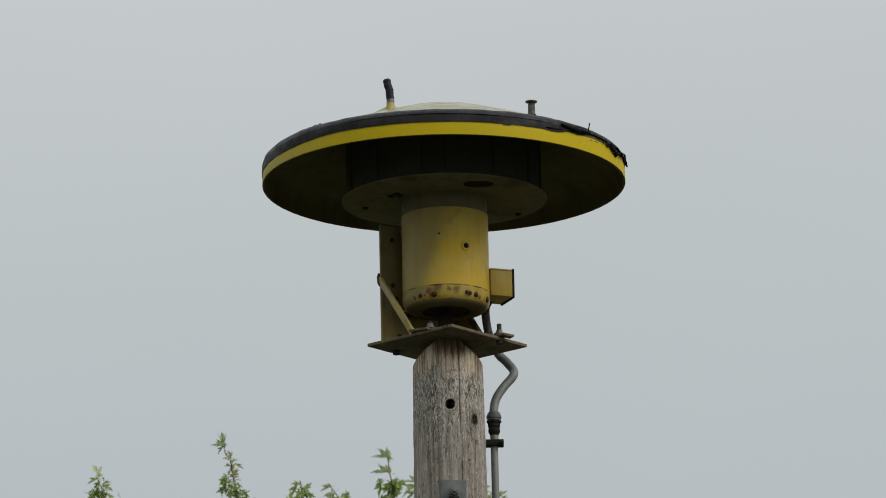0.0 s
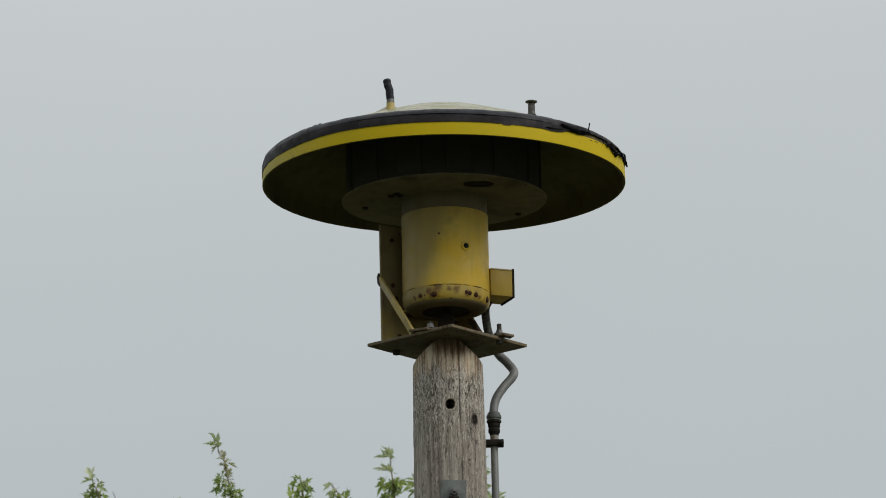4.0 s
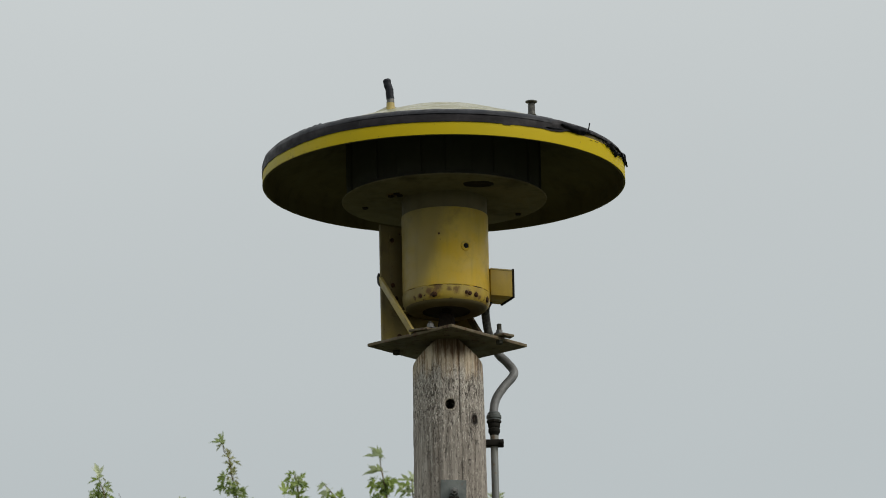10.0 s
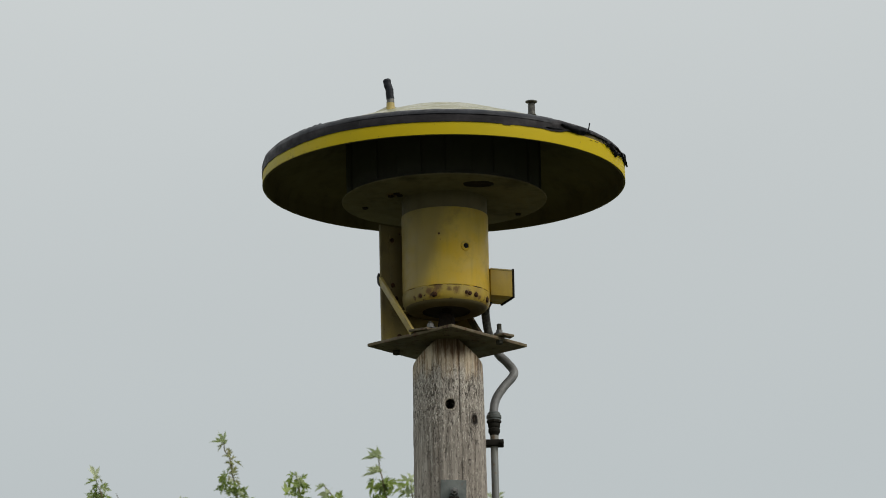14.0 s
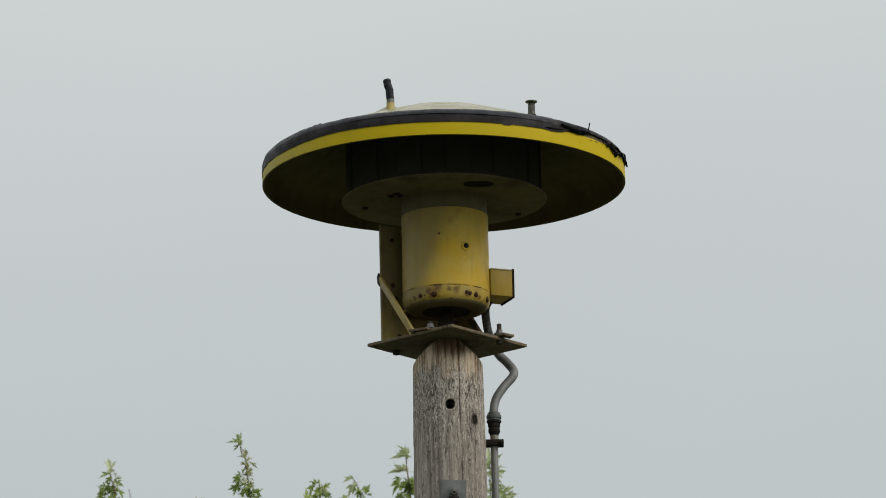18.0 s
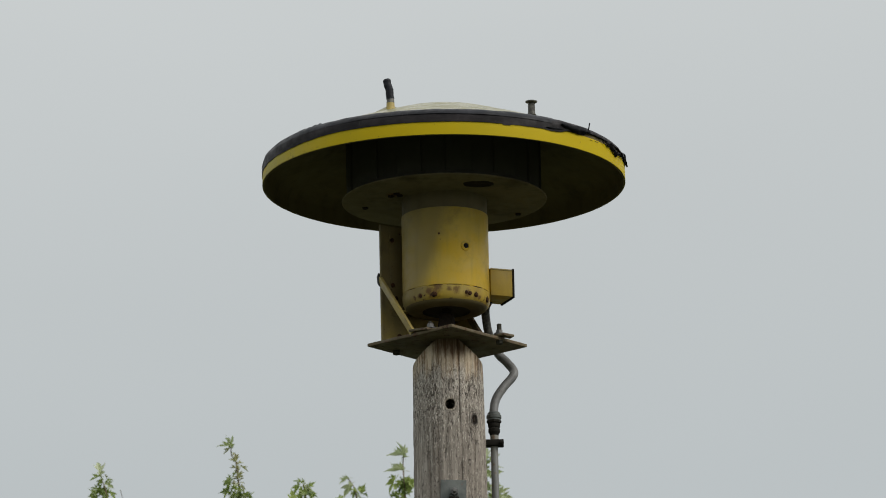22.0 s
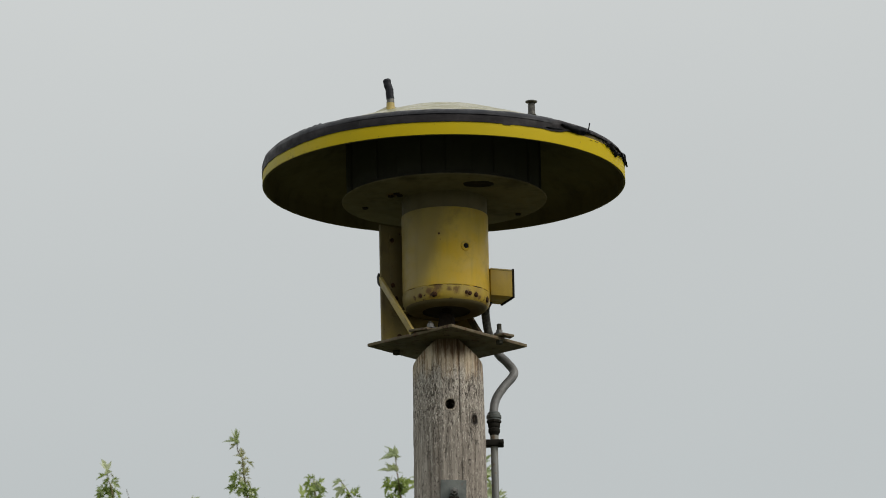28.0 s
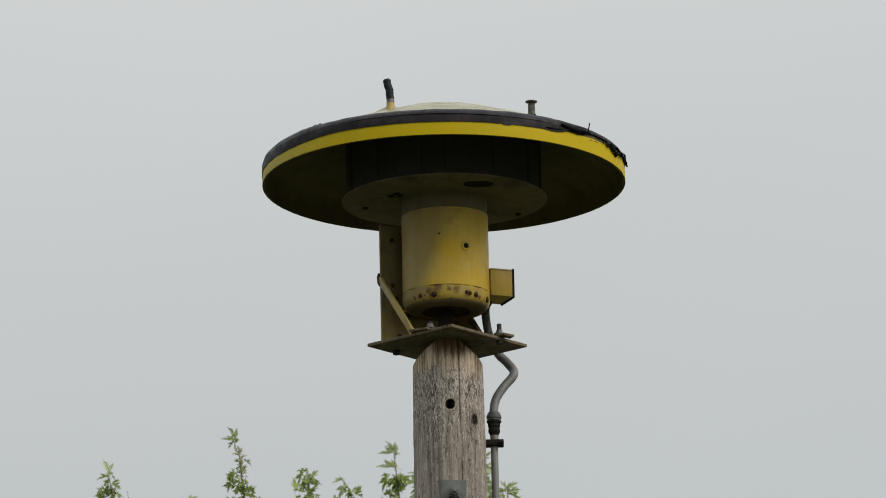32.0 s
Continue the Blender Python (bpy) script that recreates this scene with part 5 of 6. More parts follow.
    walk(shoot_c, [
        (0, swing(shoot_c, -0.076, -0.033, -3.4)), (0.5, swing(shoot_c, -0.101, -0.012, -4.5)), (1, swing(shoot_c, -0.060, -0.002, -2.7)), (1.5, swing(shoot_c, -0.147, -0.011, -6.6)),
        (2, swing(shoot_c, -0.060, -0.023, -2.7)), (2.5, swing(shoot_c, -0.126, -0.027, -5.7)), (3, swing(shoot_c, -0.126, -0.011, -5.7)), (3.5, swing(shoot_c, -0.080, 0.004, -3.6)),
        (4, swing(shoot_c, -0.077, 0.002, -3.1)), (4.5, swing(shoot_c, -0.123, 0.010, -5.9)), (5, swing(shoot_c, -0.139, 0.011, -6.5)), (5.5, swing(shoot_c, -0.141, 0.011, -6.4)),
        (6, swing(shoot_c, -0.157, 0.000, -7.0)), (6.5, swing(shoot_c, -0.121, 0.005, -5.4)), (7, swing(shoot_c, -0.126, -0.006, -5.7)), (7.5, swing(shoot_c, -0.131, 0.005, -5.9)),
        (8, swing(shoot_c, -0.126, 0.026, -5.7)), (8.5, swing(shoot_c, -0.105, 0.047, -4.8)), (9, swing(shoot_c, -0.090, 0.041, -4.1)), (9.5, swing(shoot_c, -0.084, 0.030, -3.8)),
        (10, swing(shoot_c, -0.110, 0.031, -5.0)), (10.5, swing(shoot_c, -0.100, 0.025, -4.5)), (11, swing(shoot_c, -0.095, 0.025, -4.3)), (11.5, swing(shoot_c, -0.110, 0.025, -5.0)),
        (12, swing(shoot_c, -0.090, 0.025, -4.1)), (12.5, swing(shoot_c, -0.100, 0.031, -4.5)), (13, swing(shoot_c, -0.110, 0.025, -5.0)), (13.5, swing(shoot_c, -0.115, 0.031, -5.2)),
        (14, swing(shoot_c, -0.100, 0.025, -4.5)), (14.5, swing(shoot_c, -0.100, 0.020, -4.5)), (15, swing(shoot_c, -0.096, 0.018, -4.2)), (15.5, swing(shoot_c, -0.093, 0.016, -3.9)),
        (16, swing(shoot_c, -0.090, 0.013, -3.7)), (16.5, swing(shoot_c, -0.105, 0.015, -4.8)), (17, swing(shoot_c, -0.100, 0.010, -4.5)), (17.5, swing(shoot_c, -0.060, -0.023, -2.7)),
        (18, swing(shoot_c, 0.032, -0.030, 1.5)), (18.5, swing(shoot_c, -0.014, -0.034, -0.6)), (19, swing(shoot_c, -0.014, -0.019, -0.6)), (19.5, swing(shoot_c, 0.006, -0.019, 0.3)),
        (20, swing(shoot_c, -0.030, -0.045, -1.3)), (20.5, swing(shoot_c, -0.055, -0.039, -2.4)), (21, swing(shoot_c, -0.081, -0.049, -3.6)), (21.5, swing(shoot_c, -0.096, -0.033, -4.3)),
        (22, swing(shoot_c, -0.060, -0.023, -2.7)), (22.5, swing(shoot_c, -0.038, -0.068, -1.6)), (23, swing(shoot_c, -0.012, -0.110, -0.4)), (23.5, swing(shoot_c, 0.065, -0.118, 3.0)),
        (24, swing(shoot_c, 0.041, -0.118, 1.9)), (24.5, swing(shoot_c, -0.025, -0.102, -1.1)), (25, swing(shoot_c, -0.051, -0.085, -2.2)), (25.5, swing(shoot_c, -0.041, -0.071, -1.8)),
        (26, swing(shoot_c, -0.018, -0.065, -0.3)), (26.5, swing(shoot_c, -0.032, -0.039, -1.9)), (27, swing(shoot_c, 0.006, -0.024, 0.4)), (27.5, swing(shoot_c, 0.010, -0.014, 0.4)),
        (28, swing(shoot_c, 0.000, 0.000, 0.0)), (28.5, swing(shoot_c, -0.010, 0.007, -0.4)), (29, swing(shoot_c, -0.060, 0.022, -2.7)), (29.5, swing(shoot_c, -0.103, 0.023, -4.6)),
        (30, swing(shoot_c, -0.093, 0.029, -4.2)), (30.5, swing(shoot_c, -0.049, 0.035, -2.2)), (31, swing(shoot_c, -0.036, 0.035, -1.6)), (31.5, swing(shoot_c, -0.043, 0.042, -1.9)),
        (32, swing(shoot_c, -0.039, 0.045, -1.8)),
    ])
    walk(shoot_d, [
        (0, swing(shoot_d, -0.061, -0.031, -2.7)), (0.5, swing(shoot_d, -0.055, -0.015, -2.5)), (1, swing(shoot_d, -0.061, -0.020, -2.7)), (1.5, swing(shoot_d, -0.055, -0.020, -2.5)),
        (2, swing(shoot_d, -0.061, -0.031, -2.7)), (2.5, swing(shoot_d, -0.066, -0.036, -2.9)), (3, swing(shoot_d, -0.050, -0.015, -2.2)), (3.5, swing(shoot_d, -0.055, -0.015, -2.5)),
        (4, swing(shoot_d, -0.055, -0.019, -2.2)), (4.5, swing(shoot_d, -0.076, -0.025, -3.4)), (5, swing(shoot_d, -0.103, -0.029, -5.0)), (5.5, swing(shoot_d, -0.097, -0.035, -4.3)),
        (6, swing(shoot_d, -0.102, -0.035, -4.5)), (6.5, swing(shoot_d, -0.071, -0.020, -3.2)), (7, swing(shoot_d, -0.086, -0.030, -3.9)), (7.5, swing(shoot_d, -0.091, -0.019, -4.1)),
        (8, swing(shoot_d, -0.117, -0.040, -5.2)), (8.5, swing(shoot_d, -0.091, -0.009, -4.1)), (9, swing(shoot_d, -0.112, -0.040, -5.0)), (9.5, swing(shoot_d, -0.091, -0.014, -4.1)),
        (10, swing(shoot_d, -0.091, -0.019, -4.1)), (10.5, swing(shoot_d, -0.091, -0.014, -4.1)), (11, swing(shoot_d, -0.091, -0.014, -4.1)), (11.5, swing(shoot_d, -0.081, -0.009, -3.6)),
        (12, swing(shoot_d, -0.076, 0.001, -3.4)), (12.5, swing(shoot_d, -0.101, -0.019, -4.5)), (13, swing(shoot_d, -0.096, -0.019, -4.3)), (13.5, swing(shoot_d, -0.101, -0.019, -4.5)),
        (14, swing(shoot_d, -0.096, -0.025, -4.3)), (14.5, swing(shoot_d, -0.096, -0.025, -4.3)), (15, swing(shoot_d, -0.090, -0.023, -4.1)), (15.5, swing(shoot_d, -0.090, -0.017, -4.5)),
        (16, swing(shoot_d, -0.040, -0.020, -1.3)), (16.5, swing(shoot_d, -0.050, -0.015, -2.2)), (17, swing(shoot_d, -0.025, -0.016, -1.1)), (17.5, swing(shoot_d, 0.006, -0.016, 0.3)),
        (18, swing(shoot_d, 0.068, 0.014, 3.0)), (18.5, swing(shoot_d, 0.093, 0.013, 4.2)), (19, swing(shoot_d, 0.104, 0.029, 4.6)), (19.5, swing(shoot_d, 0.037, -0.006, 1.6)),
        (20, swing(shoot_d, 0.052, -0.001, 2.3)), (20.5, swing(shoot_d, 0.037, -0.001, 1.6)), (21, swing(shoot_d, -0.015, -0.032, -0.6)), (21.5, swing(shoot_d, -0.040, -0.036, -1.8)),
        (22, swing(shoot_d, 0.042, 0.015, 1.9)), (22.5, swing(shoot_d, 0.021, -0.043, 1.0)), (23, swing(shoot_d, 0.093, -0.023, 4.2)), (23.5, swing(shoot_d, 0.138, -0.035, 6.3)),
        (24, swing(shoot_d, 0.159, -0.030, 7.2)), (24.5, swing(shoot_d, 0.057, -0.033, 2.6)), (25, swing(shoot_d, 0.041, -0.049, 1.9)), (25.5, swing(shoot_d, -0.015, -0.047, -0.6)),
        (26, swing(shoot_d, 0.004, -0.043, 0.6)), (26.5, swing(shoot_d, 0.001, -0.024, 0.1)), (27, swing(shoot_d, 0.001, -0.006, -0.2)), (27.5, swing(shoot_d, 0.013, -0.000, 0.6)),
        (28, swing(shoot_d, 0.000, 0.000, 0.0)), (28.5, swing(shoot_d, 0.003, 0.003, 0.1)), (29, swing(shoot_d, -0.047, 0.001, -2.1)), (29.5, swing(shoot_d, -0.063, -0.005, -2.9)),
        (30, swing(shoot_d, -0.033, 0.001, -1.5)), (30.5, swing(shoot_d, -0.007, 0.007, -0.3)), (31, swing(shoot_d, -0.013, 0.004, -0.6)), (31.5, swing(shoot_d, -0.010, 0.007, -0.4)),
        (32, swing(shoot_d, 0.010, 0.007, 0.4)),
    ])
    walk(shoot_e, [
        (0, swing(shoot_e, -0.041, -0.009, -1.5)), (0.5, swing(shoot_e, -0.041, 0.001, 0.1)), (1, swing(shoot_e, -0.046, 0.001, -3.0)), (1.5, swing(shoot_e, -0.046, 0.001, 0.1)),
        (2, swing(shoot_e, -0.041, -0.009, -1.3)), (2.5, swing(shoot_e, -0.036, -0.004, -1.4)), (3, swing(shoot_e, -0.036, -0.004, -1.2)), (3.5, swing(shoot_e, -0.046, 0.001, 0.1)),
        (4, swing(shoot_e, -0.034, -0.003, 1.2)), (4.5, swing(shoot_e, -0.056, -0.002, -0.3)), (5, swing(shoot_e, -0.052, -0.006, 0.1)), (5.5, swing(shoot_e, -0.072, -0.004, -1.3)),
        (6, swing(shoot_e, -0.077, -0.003, -1.3)), (6.5, swing(shoot_e, -0.061, -0.004, -1.3)), (7, swing(shoot_e, -0.056, 0.001, -1.3)), (7.5, swing(shoot_e, -0.082, 0.002, -1.4)),
        (8, swing(shoot_e, -0.092, -0.003, -2.6)), (8.5, swing(shoot_e, -0.087, 0.007, -2.6)), (9, swing(shoot_e, -0.102, -0.003, -7.0)), (9.5, swing(shoot_e, -0.097, -0.003, -3.9)),
        (10, swing(shoot_e, -0.087, 0.002, -2.6)), (10.5, swing(shoot_e, -0.082, 0.007, -1.2)), (11, swing(shoot_e, -0.092, 0.002, -1.1)), (11.5, swing(shoot_e, -0.072, 0.007, 0.3)),
        (12, swing(shoot_e, -0.066, 0.012, 0.3)), (12.5, swing(shoot_e, -0.082, 0.007, -1.4)), (13, swing(shoot_e, -0.092, -0.003, -2.6)), (13.5, swing(shoot_e, -0.092, 0.002, -2.8)),
        (14, swing(shoot_e, -0.092, -0.003, -3.9)), (14.5, swing(shoot_e, -0.082, 0.002, -2.8)), (15, swing(shoot_e, -0.061, -0.002, -1.3)), (15.5, swing(shoot_e, -0.058, -0.001, -1.3)),
        (16, swing(shoot_e, -0.046, -0.003, -0.5)), (16.5, swing(shoot_e, -0.036, -0.004, 0.2)), (17, swing(shoot_e, -0.015, 0.000, -0.2)), (17.5, swing(shoot_e, 0.005, -0.005, 1.3)),
        (18, swing(shoot_e, 0.059, -0.001, 1.5)), (18.5, swing(shoot_e, 0.097, 0.004, -3.0)), (19, swing(shoot_e, 0.099, 0.004, -5.9)), (19.5, swing(shoot_e, 0.081, 0.004, -10.6)),
        (20, swing(shoot_e, 0.068, -0.001, -0.0)), (20.5, swing(shoot_e, 0.052, -0.001, 2.9)), (21, swing(shoot_e, 0.005, -0.010, -0.2)), (21.5, swing(shoot_e, -0.005, -0.005, 1.6)),
        (22, swing(shoot_e, 0.033, 0.005, 4.5)), (22.5, swing(shoot_e, 0.047, -0.022, 1.3)), (23, swing(shoot_e, 0.080, -0.033, -0.3)), (23.5, swing(shoot_e, 0.137, -0.033, -6.8)),
        (24, swing(shoot_e, 0.159, -0.028, -8.4)), (24.5, swing(shoot_e, 0.052, -0.037, 8.8)), (25, swing(shoot_e, 0.030, -0.040, 1.3)), (25.5, swing(shoot_e, 0.020, -0.024, -0.0)),
        (26, swing(shoot_e, 0.024, -0.015, 0.8)), (26.5, swing(shoot_e, 0.017, -0.008, 1.3)), (27, swing(shoot_e, 0.007, -0.000, 1.5)), (27.5, swing(shoot_e, 0.020, -0.000, 3.0)),
        (28, swing(shoot_e, 0.000, 0.000, 0.0)), (28.5, swing(shoot_e, 0.010, -0.000, 0.1)), (29, swing(shoot_e, -0.010, 0.006, 0.1)), (29.5, swing(shoot_e, -0.061, 0.001, -1.3)),
        (30, swing(shoot_e, -0.035, 0.011, -1.6)), (30.5, swing(shoot_e, -0.005, 0.016, 1.7)), (31, swing(shoot_e, -0.020, 0.011, 0.1)), (31.5, swing(shoot_e, -0.025, 0.016, 0.1)),
        (32, swing(shoot_e, -0.010, 0.021, 1.6)),
    ])
    walk(shoot_g, [
        (0, swing(shoot_g, -0.041, -0.009, -1.5)), (0.5, swing(shoot_g, -0.041, 0.001, 0.1)), (1, swing(shoot_g, -0.046, 0.001, -3.0)), (1.5, swing(shoot_g, -0.046, 0.001, 0.1)),
        (2, swing(shoot_g, -0.041, -0.009, -1.3)), (2.5, swing(shoot_g, -0.036, -0.004, -1.4)), (3, swing(shoot_g, -0.036, -0.004, -1.2)), (3.5, swing(shoot_g, -0.046, 0.001, 0.1)),
        (4, swing(shoot_g, -0.034, -0.003, 1.2)), (4.5, swing(shoot_g, -0.056, -0.002, -0.3)), (5, swing(shoot_g, -0.052, -0.006, 0.1)), (5.5, swing(shoot_g, -0.072, -0.004, -1.3)),
        (6, swing(shoot_g, -0.077, -0.003, -1.3)), (6.5, swing(shoot_g, -0.061, -0.004, -1.3)), (7, swing(shoot_g, -0.056, 0.001, -1.3)), (7.5, swing(shoot_g, -0.082, 0.002, -1.4)),
        (8, swing(shoot_g, -0.092, -0.003, -2.6)), (8.5, swing(shoot_g, -0.087, 0.007, -2.6)), (9, swing(shoot_g, -0.102, -0.003, -7.0)), (9.5, swing(shoot_g, -0.097, -0.003, -3.9)),
        (10, swing(shoot_g, -0.087, 0.002, -2.6)), (10.5, swing(shoot_g, -0.082, 0.007, -1.2)), (11, swing(shoot_g, -0.092, 0.002, -1.1)), (11.5, swing(shoot_g, -0.072, 0.007, 0.3)),
        (12, swing(shoot_g, -0.066, 0.012, 0.3)), (12.5, swing(shoot_g, -0.082, 0.007, -1.4)), (13, swing(shoot_g, -0.092, -0.003, -2.6)), (13.5, swing(shoot_g, -0.092, 0.002, -2.8)),
        (14, swing(shoot_g, -0.092, -0.003, -3.9)), (14.5, swing(shoot_g, -0.082, 0.002, -2.8)), (15, swing(shoot_g, -0.061, -0.002, -1.3)), (15.5, swing(shoot_g, -0.058, -0.001, -1.3)),
        (16, swing(shoot_g, -0.046, -0.003, -0.5)), (16.5, swing(shoot_g, -0.036, -0.004, 0.2)), (17, swing(shoot_g, -0.015, 0.000, -0.2)), (17.5, swing(shoot_g, 0.005, -0.005, 1.3)),
        (18, swing(shoot_g, 0.051, -0.001, 1.5)), (18.5, swing(shoot_g, 0.077, 0.004, -3.0)), (19, swing(shoot_g, 0.071, 0.004, -5.9)), (19.5, swing(shoot_g, 0.061, 0.004, -10.6)),
        (20, swing(shoot_g, 0.056, -0.001, -0.0)), (20.5, swing(shoot_g, 0.046, -0.001, 2.9)), (21, swing(shoot_g, 0.005, -0.010, -0.2)), (21.5, swing(shoot_g, -0.005, -0.005, 1.6)),
        (22, swing(shoot_g, 0.025, 0.005, 4.5)), (22.5, swing(shoot_g, 0.035, -0.022, 1.3)), (23, swing(shoot_g, 0.055, -0.033, -0.3)), (23.5, swing(shoot_g, 0.086, -0.033, -6.8)),
        (24, swing(shoot_g, 0.091, -0.028, -8.4)), (24.5, swing(shoot_g, 0.030, -0.027, 8.8)), (25, swing(shoot_g, 0.030, -0.027, 1.3)), (25.5, swing(shoot_g, 0.020, -0.016, -0.0)),
        (26, swing(shoot_g, 0.024, -0.015, 0.8)), (26.5, swing(shoot_g, 0.017, -0.008, 1.3)), (27, swing(shoot_g, 0.007, -0.000, 1.5)), (27.5, swing(shoot_g, 0.020, -0.000, 3.0)),
        (28, swing(shoot_g, 0.000, 0.000, 0.0)), (28.5, swing(shoot_g, 0.010, -0.000, 0.1)), (29, swing(shoot_g, -0.010, 0.006, 0.1)), (29.5, swing(shoot_g, -0.061, 0.001, -1.3)),
        (30, swing(shoot_g, -0.035, 0.011, -1.6)), (30.5, swing(shoot_g, -0.005, 0.016, 1.7)), (31, swing(shoot_g, -0.020, 0.011, 0.1)), (31.5, swing(shoot_g, -0.025, 0.016, 0.1)),
        (32, swing(shoot_g, -0.010, 0.021, 1.6)),
    ])
    walk(shoot_f, [
        (0, swing(shoot_f, -0.041, -0.009, -1.5)), (0.5, swing(shoot_f, -0.041, 0.001, 0.1)), (1, swing(shoot_f, -0.046, 0.001, -3.0)), (1.5, swing(shoot_f, -0.046, 0.001, 0.1)),
        (2, swing(shoot_f, -0.041, -0.009, -1.3)), (2.5, swing(shoot_f, -0.036, -0.004, -1.4)), (3, swing(shoot_f, -0.036, -0.004, -1.2)), (3.5, swing(shoot_f, -0.046, 0.001, 0.1)),
        (4, swing(shoot_f, -0.034, -0.003, 1.2)), (4.5, swing(shoot_f, -0.056, -0.002, -0.3)), (5, swing(shoot_f, -0.052, -0.006, 0.1)), (5.5, swing(shoot_f, -0.072, -0.004, -1.3)),
        (6, swing(shoot_f, -0.077, -0.003, -1.3)), (6.5, swing(shoot_f, -0.061, -0.004, -1.3)), (7, swing(shoot_f, -0.056, 0.001, -1.3)), (7.5, swing(shoot_f, -0.082, 0.002, -1.4)),
        (8, swing(shoot_f, -0.092, -0.003, -2.6)), (8.5, swing(shoot_f, -0.087, 0.007, -2.6)), (9, swing(shoot_f, -0.102, -0.003, -7.0)), (9.5, swing(shoot_f, -0.097, -0.003, -3.9)),
        (10, swing(shoot_f, -0.087, 0.002, -2.6)), (10.5, swing(shoot_f, -0.082, 0.007, -1.2)), (11, swing(shoot_f, -0.092, 0.002, -1.1)), (11.5, swing(shoot_f, -0.072, 0.007, 0.3)),
        (12, swing(shoot_f, -0.066, 0.012, 0.3)), (12.5, swing(shoot_f, -0.082, 0.007, -1.4)), (13, swing(shoot_f, -0.092, -0.003, -2.6)), (13.5, swing(shoot_f, -0.092, 0.002, -2.8)),
        (14, swing(shoot_f, -0.092, -0.003, -3.9)), (14.5, swing(shoot_f, -0.082, 0.002, -2.8)), (15, swing(shoot_f, -0.061, -0.002, -1.3)), (15.5, swing(shoot_f, -0.058, -0.001, -1.3)),
        (16, swing(shoot_f, -0.046, -0.003, -0.5)), (16.5, swing(shoot_f, -0.036, -0.004, 0.2)), (17, swing(shoot_f, -0.015, 0.000, -0.2)), (17.5, swing(shoot_f, 0.005, -0.005, 1.3)),
        (18, swing(shoot_f, 0.051, -0.001, 1.5)), (18.5, swing(shoot_f, 0.077, 0.004, -3.0)), (19, swing(shoot_f, 0.071, 0.004, -5.9)), (19.5, swing(shoot_f, 0.061, 0.004, -10.6)),
        (20, swing(shoot_f, 0.056, -0.001, -0.0)), (20.5, swing(shoot_f, 0.046, -0.001, 2.9)), (21, swing(shoot_f, 0.005, -0.010, -0.2)), (21.5, swing(shoot_f, -0.005, -0.005, 1.6)),
        (22, swing(shoot_f, 0.025, 0.005, 4.5)), (22.5, swing(shoot_f, 0.035, -0.022, 1.3)), (23, swing(shoot_f, 0.055, -0.033, -0.3)), (23.5, swing(shoot_f, 0.086, -0.033, -6.8)),
        (24, swing(shoot_f, 0.091, -0.028, -8.4)), (24.5, swing(shoot_f, 0.030, -0.027, 8.8)), (25, swing(shoot_f, 0.030, -0.027, 1.3)), (25.5, swing(shoot_f, 0.020, -0.016, -0.0)),
        (26, swing(shoot_f, 0.024, -0.015, 0.8)), (26.5, swing(shoot_f, 0.017, -0.008, 1.3)), (27, swing(shoot_f, 0.007, -0.000, 1.5)), (27.5, swing(shoot_f, 0.020, -0.000, 3.0)),
        (28, swing(shoot_f, 0.000, 0.000, 0.0)), (28.5, swing(shoot_f, 0.010, -0.000, 0.1)), (29, swing(shoot_f, -0.010, 0.006, 0.1)), (29.5, swing(shoot_f, -0.061, 0.001, -1.3)),
        (30, swing(shoot_f, -0.035, 0.011, -1.6)), (30.5, swing(shoot_f, -0.005, 0.016, 1.7)), (31, swing(shoot_f, -0.020, 0.011, 0.1)), (31.5, swing(shoot_f, -0.025, 0.016, 0.1)),
        (32, swing(shoot_f, -0.010, 0.021, 1.6)),
    ])
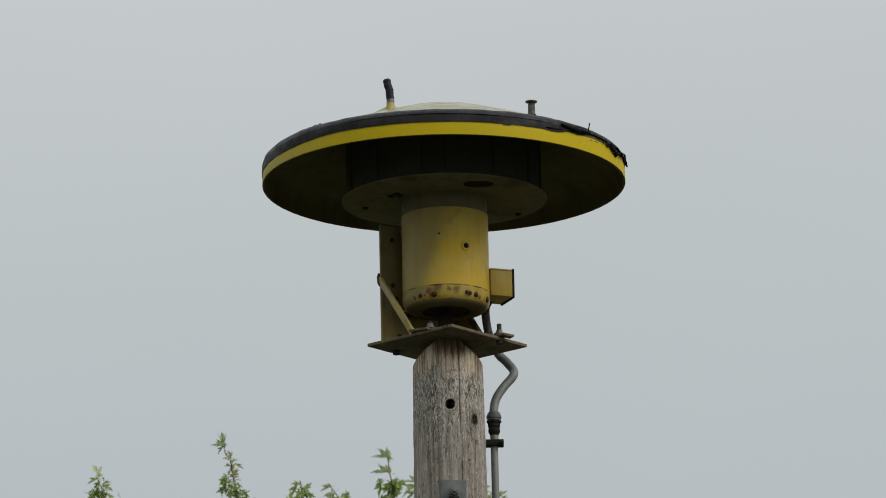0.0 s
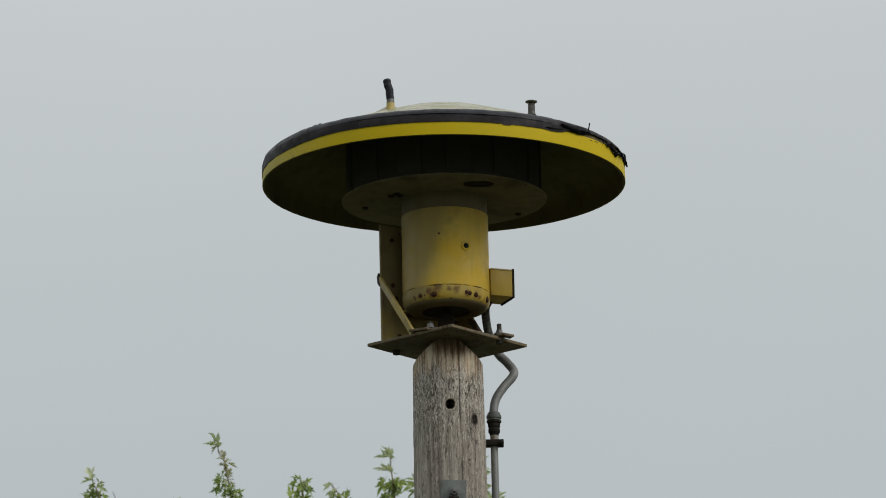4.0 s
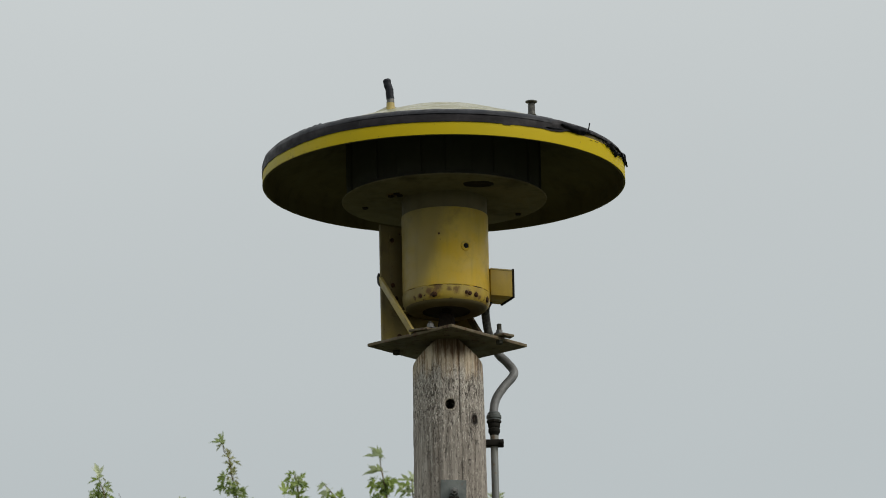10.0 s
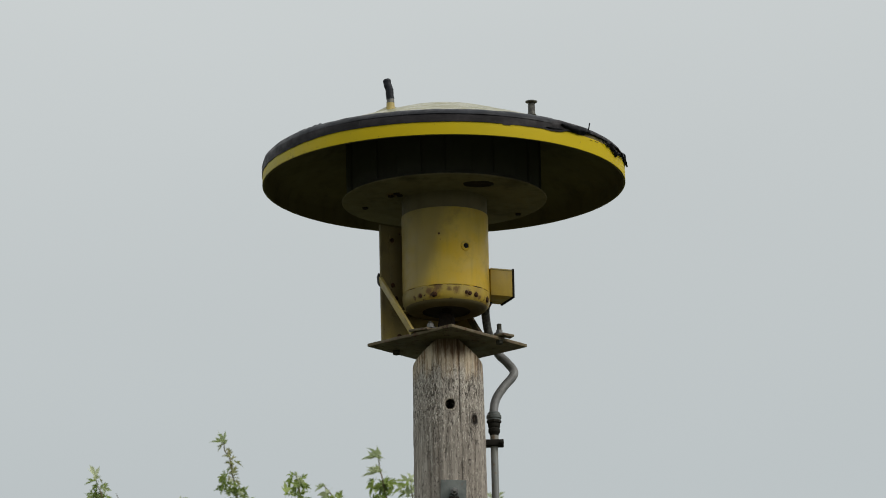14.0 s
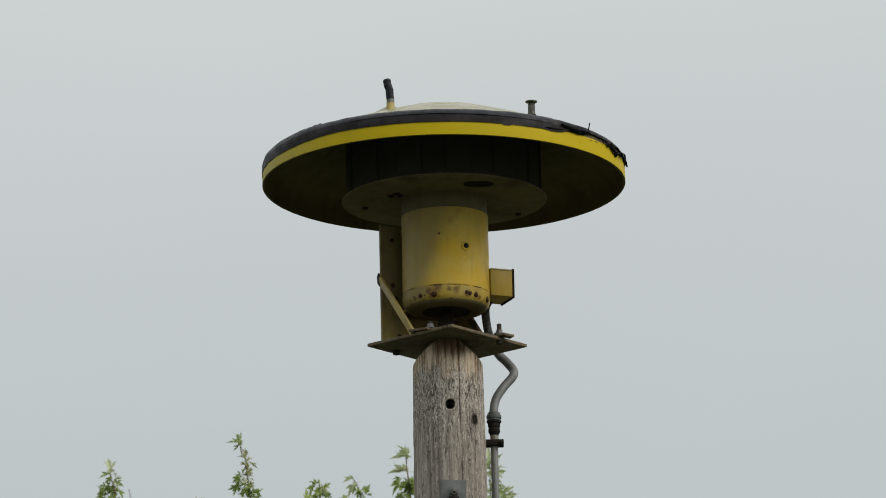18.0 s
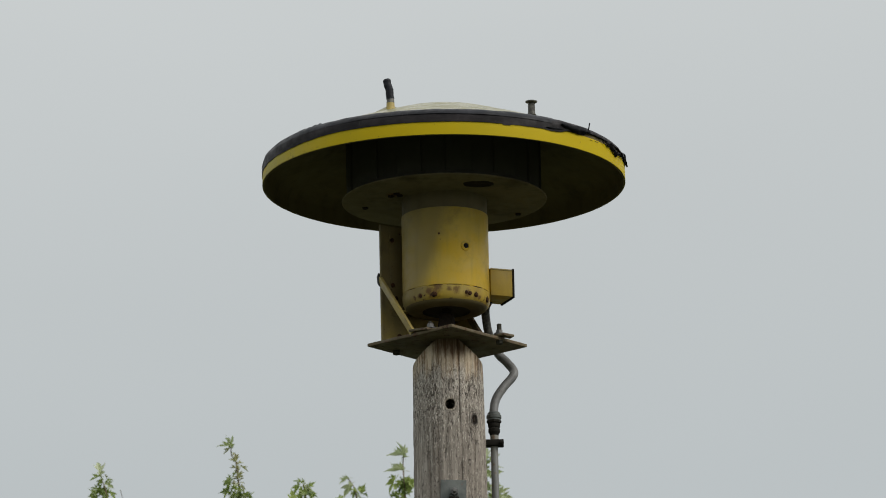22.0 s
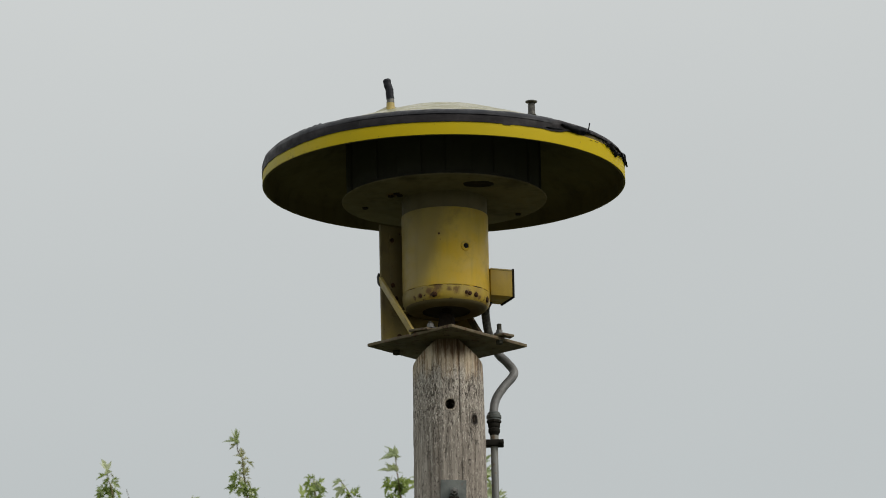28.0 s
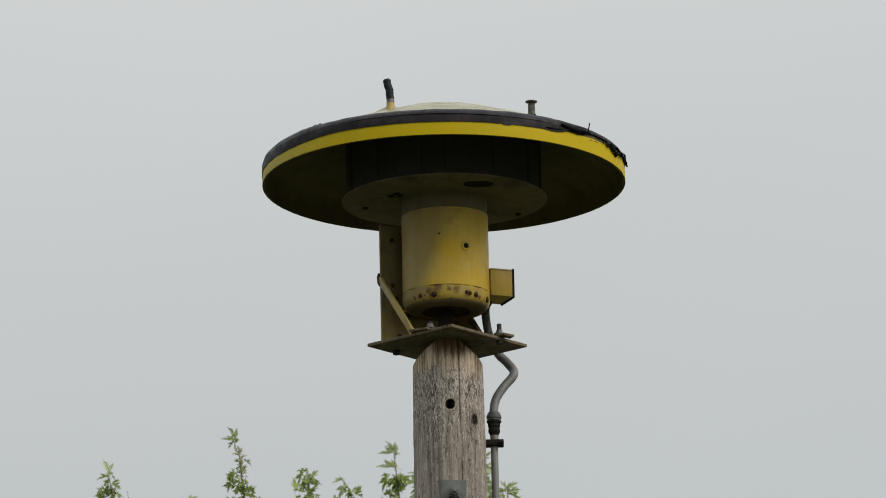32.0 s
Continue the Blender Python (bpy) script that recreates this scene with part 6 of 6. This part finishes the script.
    walk(shoot_h, [
        (0, swing(shoot_h, -0.067, -0.014, -3.9)), (0.5, swing(shoot_h, -0.026, -0.015, -0.5)), (1, swing(shoot_h, -0.087, -0.014, -4.6)), (1.5, swing(shoot_h, -0.062, -0.014, -2.2)),
        (2, swing(shoot_h, -0.092, -0.029, -6.3)), (2.5, swing(shoot_h, -0.082, -0.014, -3.9)), (3, swing(shoot_h, -0.067, -0.014, -3.3)), (3.5, swing(shoot_h, -0.092, -0.013, -4.0)),
        (4, swing(shoot_h, -0.104, -0.010, -5.1)), (4.5, swing(shoot_h, -0.093, -0.011, -4.7)), (5, swing(shoot_h, -0.105, -0.007, -6.0)), (5.5, swing(shoot_h, -0.097, -0.008, -5.5)),
        (6, swing(shoot_h, -0.107, -0.008, -5.6)), (6.5, swing(shoot_h, -0.107, -0.019, -4.0)), (7, swing(shoot_h, -0.113, -0.019, -5.5)), (7.5, swing(shoot_h, -0.107, -0.008, -4.0)),
        (8, swing(shoot_h, -0.128, -0.008, -6.2)), (8.5, swing(shoot_h, -0.076, 0.007, -3.4)), (9, swing(shoot_h, -0.082, 0.002, -3.3)), (9.5, swing(shoot_h, -0.066, 0.001, -2.7)),
        (10, swing(shoot_h, -0.076, 0.002, -3.4)), (10.5, swing(shoot_h, -0.066, 0.007, -3.3)), (11, swing(shoot_h, -0.061, 0.007, -1.7)), (11.5, swing(shoot_h, -0.066, 0.001, -1.1)),
        (12, swing(shoot_h, -0.071, 0.002, -1.1)), (12.5, swing(shoot_h, -0.076, 0.002, -1.8)), (13, swing(shoot_h, -0.076, 0.002, -3.4)), (13.5, swing(shoot_h, -0.092, 0.002, -3.4)),
        (14, swing(shoot_h, -0.071, 0.002, -3.4)), (14.5, swing(shoot_h, -0.066, 0.001, -1.1)), (15, swing(shoot_h, -0.079, 0.003, -2.5)), (15.5, swing(shoot_h, -0.080, 0.002, -3.4)),
        (16, swing(shoot_h, -0.074, -0.001, -3.8)), (16.5, swing(shoot_h, -0.061, -0.004, -3.3)), (17, swing(shoot_h, -0.041, 0.001, -1.7)), (17.5, swing(shoot_h, 0.025, -0.016, 2.1)),
        (18, swing(shoot_h, 0.020, -0.006, 0.1)), (18.5, swing(shoot_h, 0.015, -0.011, 1.8)), (19, swing(shoot_h, 0.020, -0.000, 0.1)), (19.5, swing(shoot_h, 0.015, -0.005, -1.7)),
        (20, swing(shoot_h, -0.005, -0.005, -1.7)), (20.5, swing(shoot_h, -0.036, -0.010, -1.7)), (21, swing(shoot_h, -0.056, -0.014, -2.2)), (21.5, swing(shoot_h, -0.031, -0.010, -1.7)),
        (22, swing(shoot_h, -0.036, -0.025, -0.5)), (22.5, swing(shoot_h, -0.047, -0.041, -2.8)), (23, swing(shoot_h, 0.020, -0.047, 0.8)), (23.5, swing(shoot_h, 0.040, -0.064, 3.1)),
        (24, swing(shoot_h, 0.040, -0.069, 2.7)), (24.5, swing(shoot_h, -0.021, -0.057, -1.1)), (25, swing(shoot_h, -0.021, -0.041, -0.5)), (25.5, swing(shoot_h, -0.015, -0.010, -2.2)),
        (26, swing(shoot_h, 0.002, -0.013, -0.6)), (26.5, swing(shoot_h, 0.000, -0.010, -0.1)), (27, swing(shoot_h, 0.001, -0.008, 0.6)), (27.5, swing(shoot_h, -0.010, -0.005, 0.0)),
        (28, swing(shoot_h, 0.000, 0.000, 0.0)), (28.5, swing(shoot_h, -0.010, 0.006, -1.8)), (29, swing(shoot_h, -0.015, 0.006, -1.1)), (29.5, swing(shoot_h, -0.036, 0.006, -3.3)),
        (30, swing(shoot_h, -0.005, 0.006, -1.1)), (30.5, swing(shoot_h, -0.005, 0.011, -1.1)), (31, swing(shoot_h, -0.015, 0.011, -3.3)), (31.5, swing(shoot_h, 0.005, 0.011, 0.5)),
        (32, swing(shoot_h, -0.015, 0.011, 0.5)),
    ])
    walk(shoot_i, [
        (0, swing(shoot_i, 0.000, 0.007, 0.0)), (1, swing(shoot_i, -0.010, 0.003, -0.4)), (2, swing(shoot_i, -0.023, 0.000, -1.1)), (3, swing(shoot_i, -0.010, 0.003, -0.4)),
        (6, swing(shoot_i, -0.010, 0.003, -0.4)), (8, swing(shoot_i, -0.020, 0.000, -0.9)), (9, swing(shoot_i, -0.010, 0.000, -0.4)), (11, swing(shoot_i, -0.017, 0.000, -0.8)),
        (13, swing(shoot_i, -0.017, 0.007, -0.8)), (14.5, swing(shoot_i, -0.017, 0.000, -0.8)), (16.5, swing(shoot_i, -0.017, -0.003, -0.8)), (17, swing(shoot_i, 0.000, 0.000, 0.0)),
        (18, swing(shoot_i, 0.040, 0.034, 1.8)), (19, swing(shoot_i, 0.063, 0.055, 2.9)), (20, swing(shoot_i, 0.040, 0.034, 1.8)), (21, swing(shoot_i, 0.010, 0.028, 0.4)),
        (22, swing(shoot_i, 0.010, 0.028, 0.4)), (23, swing(shoot_i, 0.040, 0.048, 1.8)), (24, swing(shoot_i, 0.083, 0.083, 3.8)), (25, swing(shoot_i, 0.010, 0.028, 0.4)),
        (25.5, swing(shoot_i, 0.010, 0.034, 0.4)), (27.5, swing(shoot_i, 0.000, 0.014, 0.0)), (28, swing(shoot_i, 0.000, 0.007, 0.0)), (29, swing(shoot_i, -0.017, 0.000, -0.8)),
        (30, swing(shoot_i, -0.027, -0.007, -1.2)), (31, swing(shoot_i, 0.023, 0.034, 1.1)), (31.5, swing(shoot_i, 0.040, 0.048, 1.8)), (32, swing(shoot_i, 0.063, 0.062, 2.9)),
    ])
    for leaf, m, phase, speed in FLUTTER:
        rows = []
        for i in range(41):
            t = i * 0.8
            s1, s2 = math.sin(phase + t * 2.3 * speed), math.sin(phase * 2 + t * 3.7 * speed)
            rows.append((t, m @ pose(0, 0, 0, 9 * s1, 12 * s2, 6 * s1 * s2)))
        walk(leaf, rows)


motions()
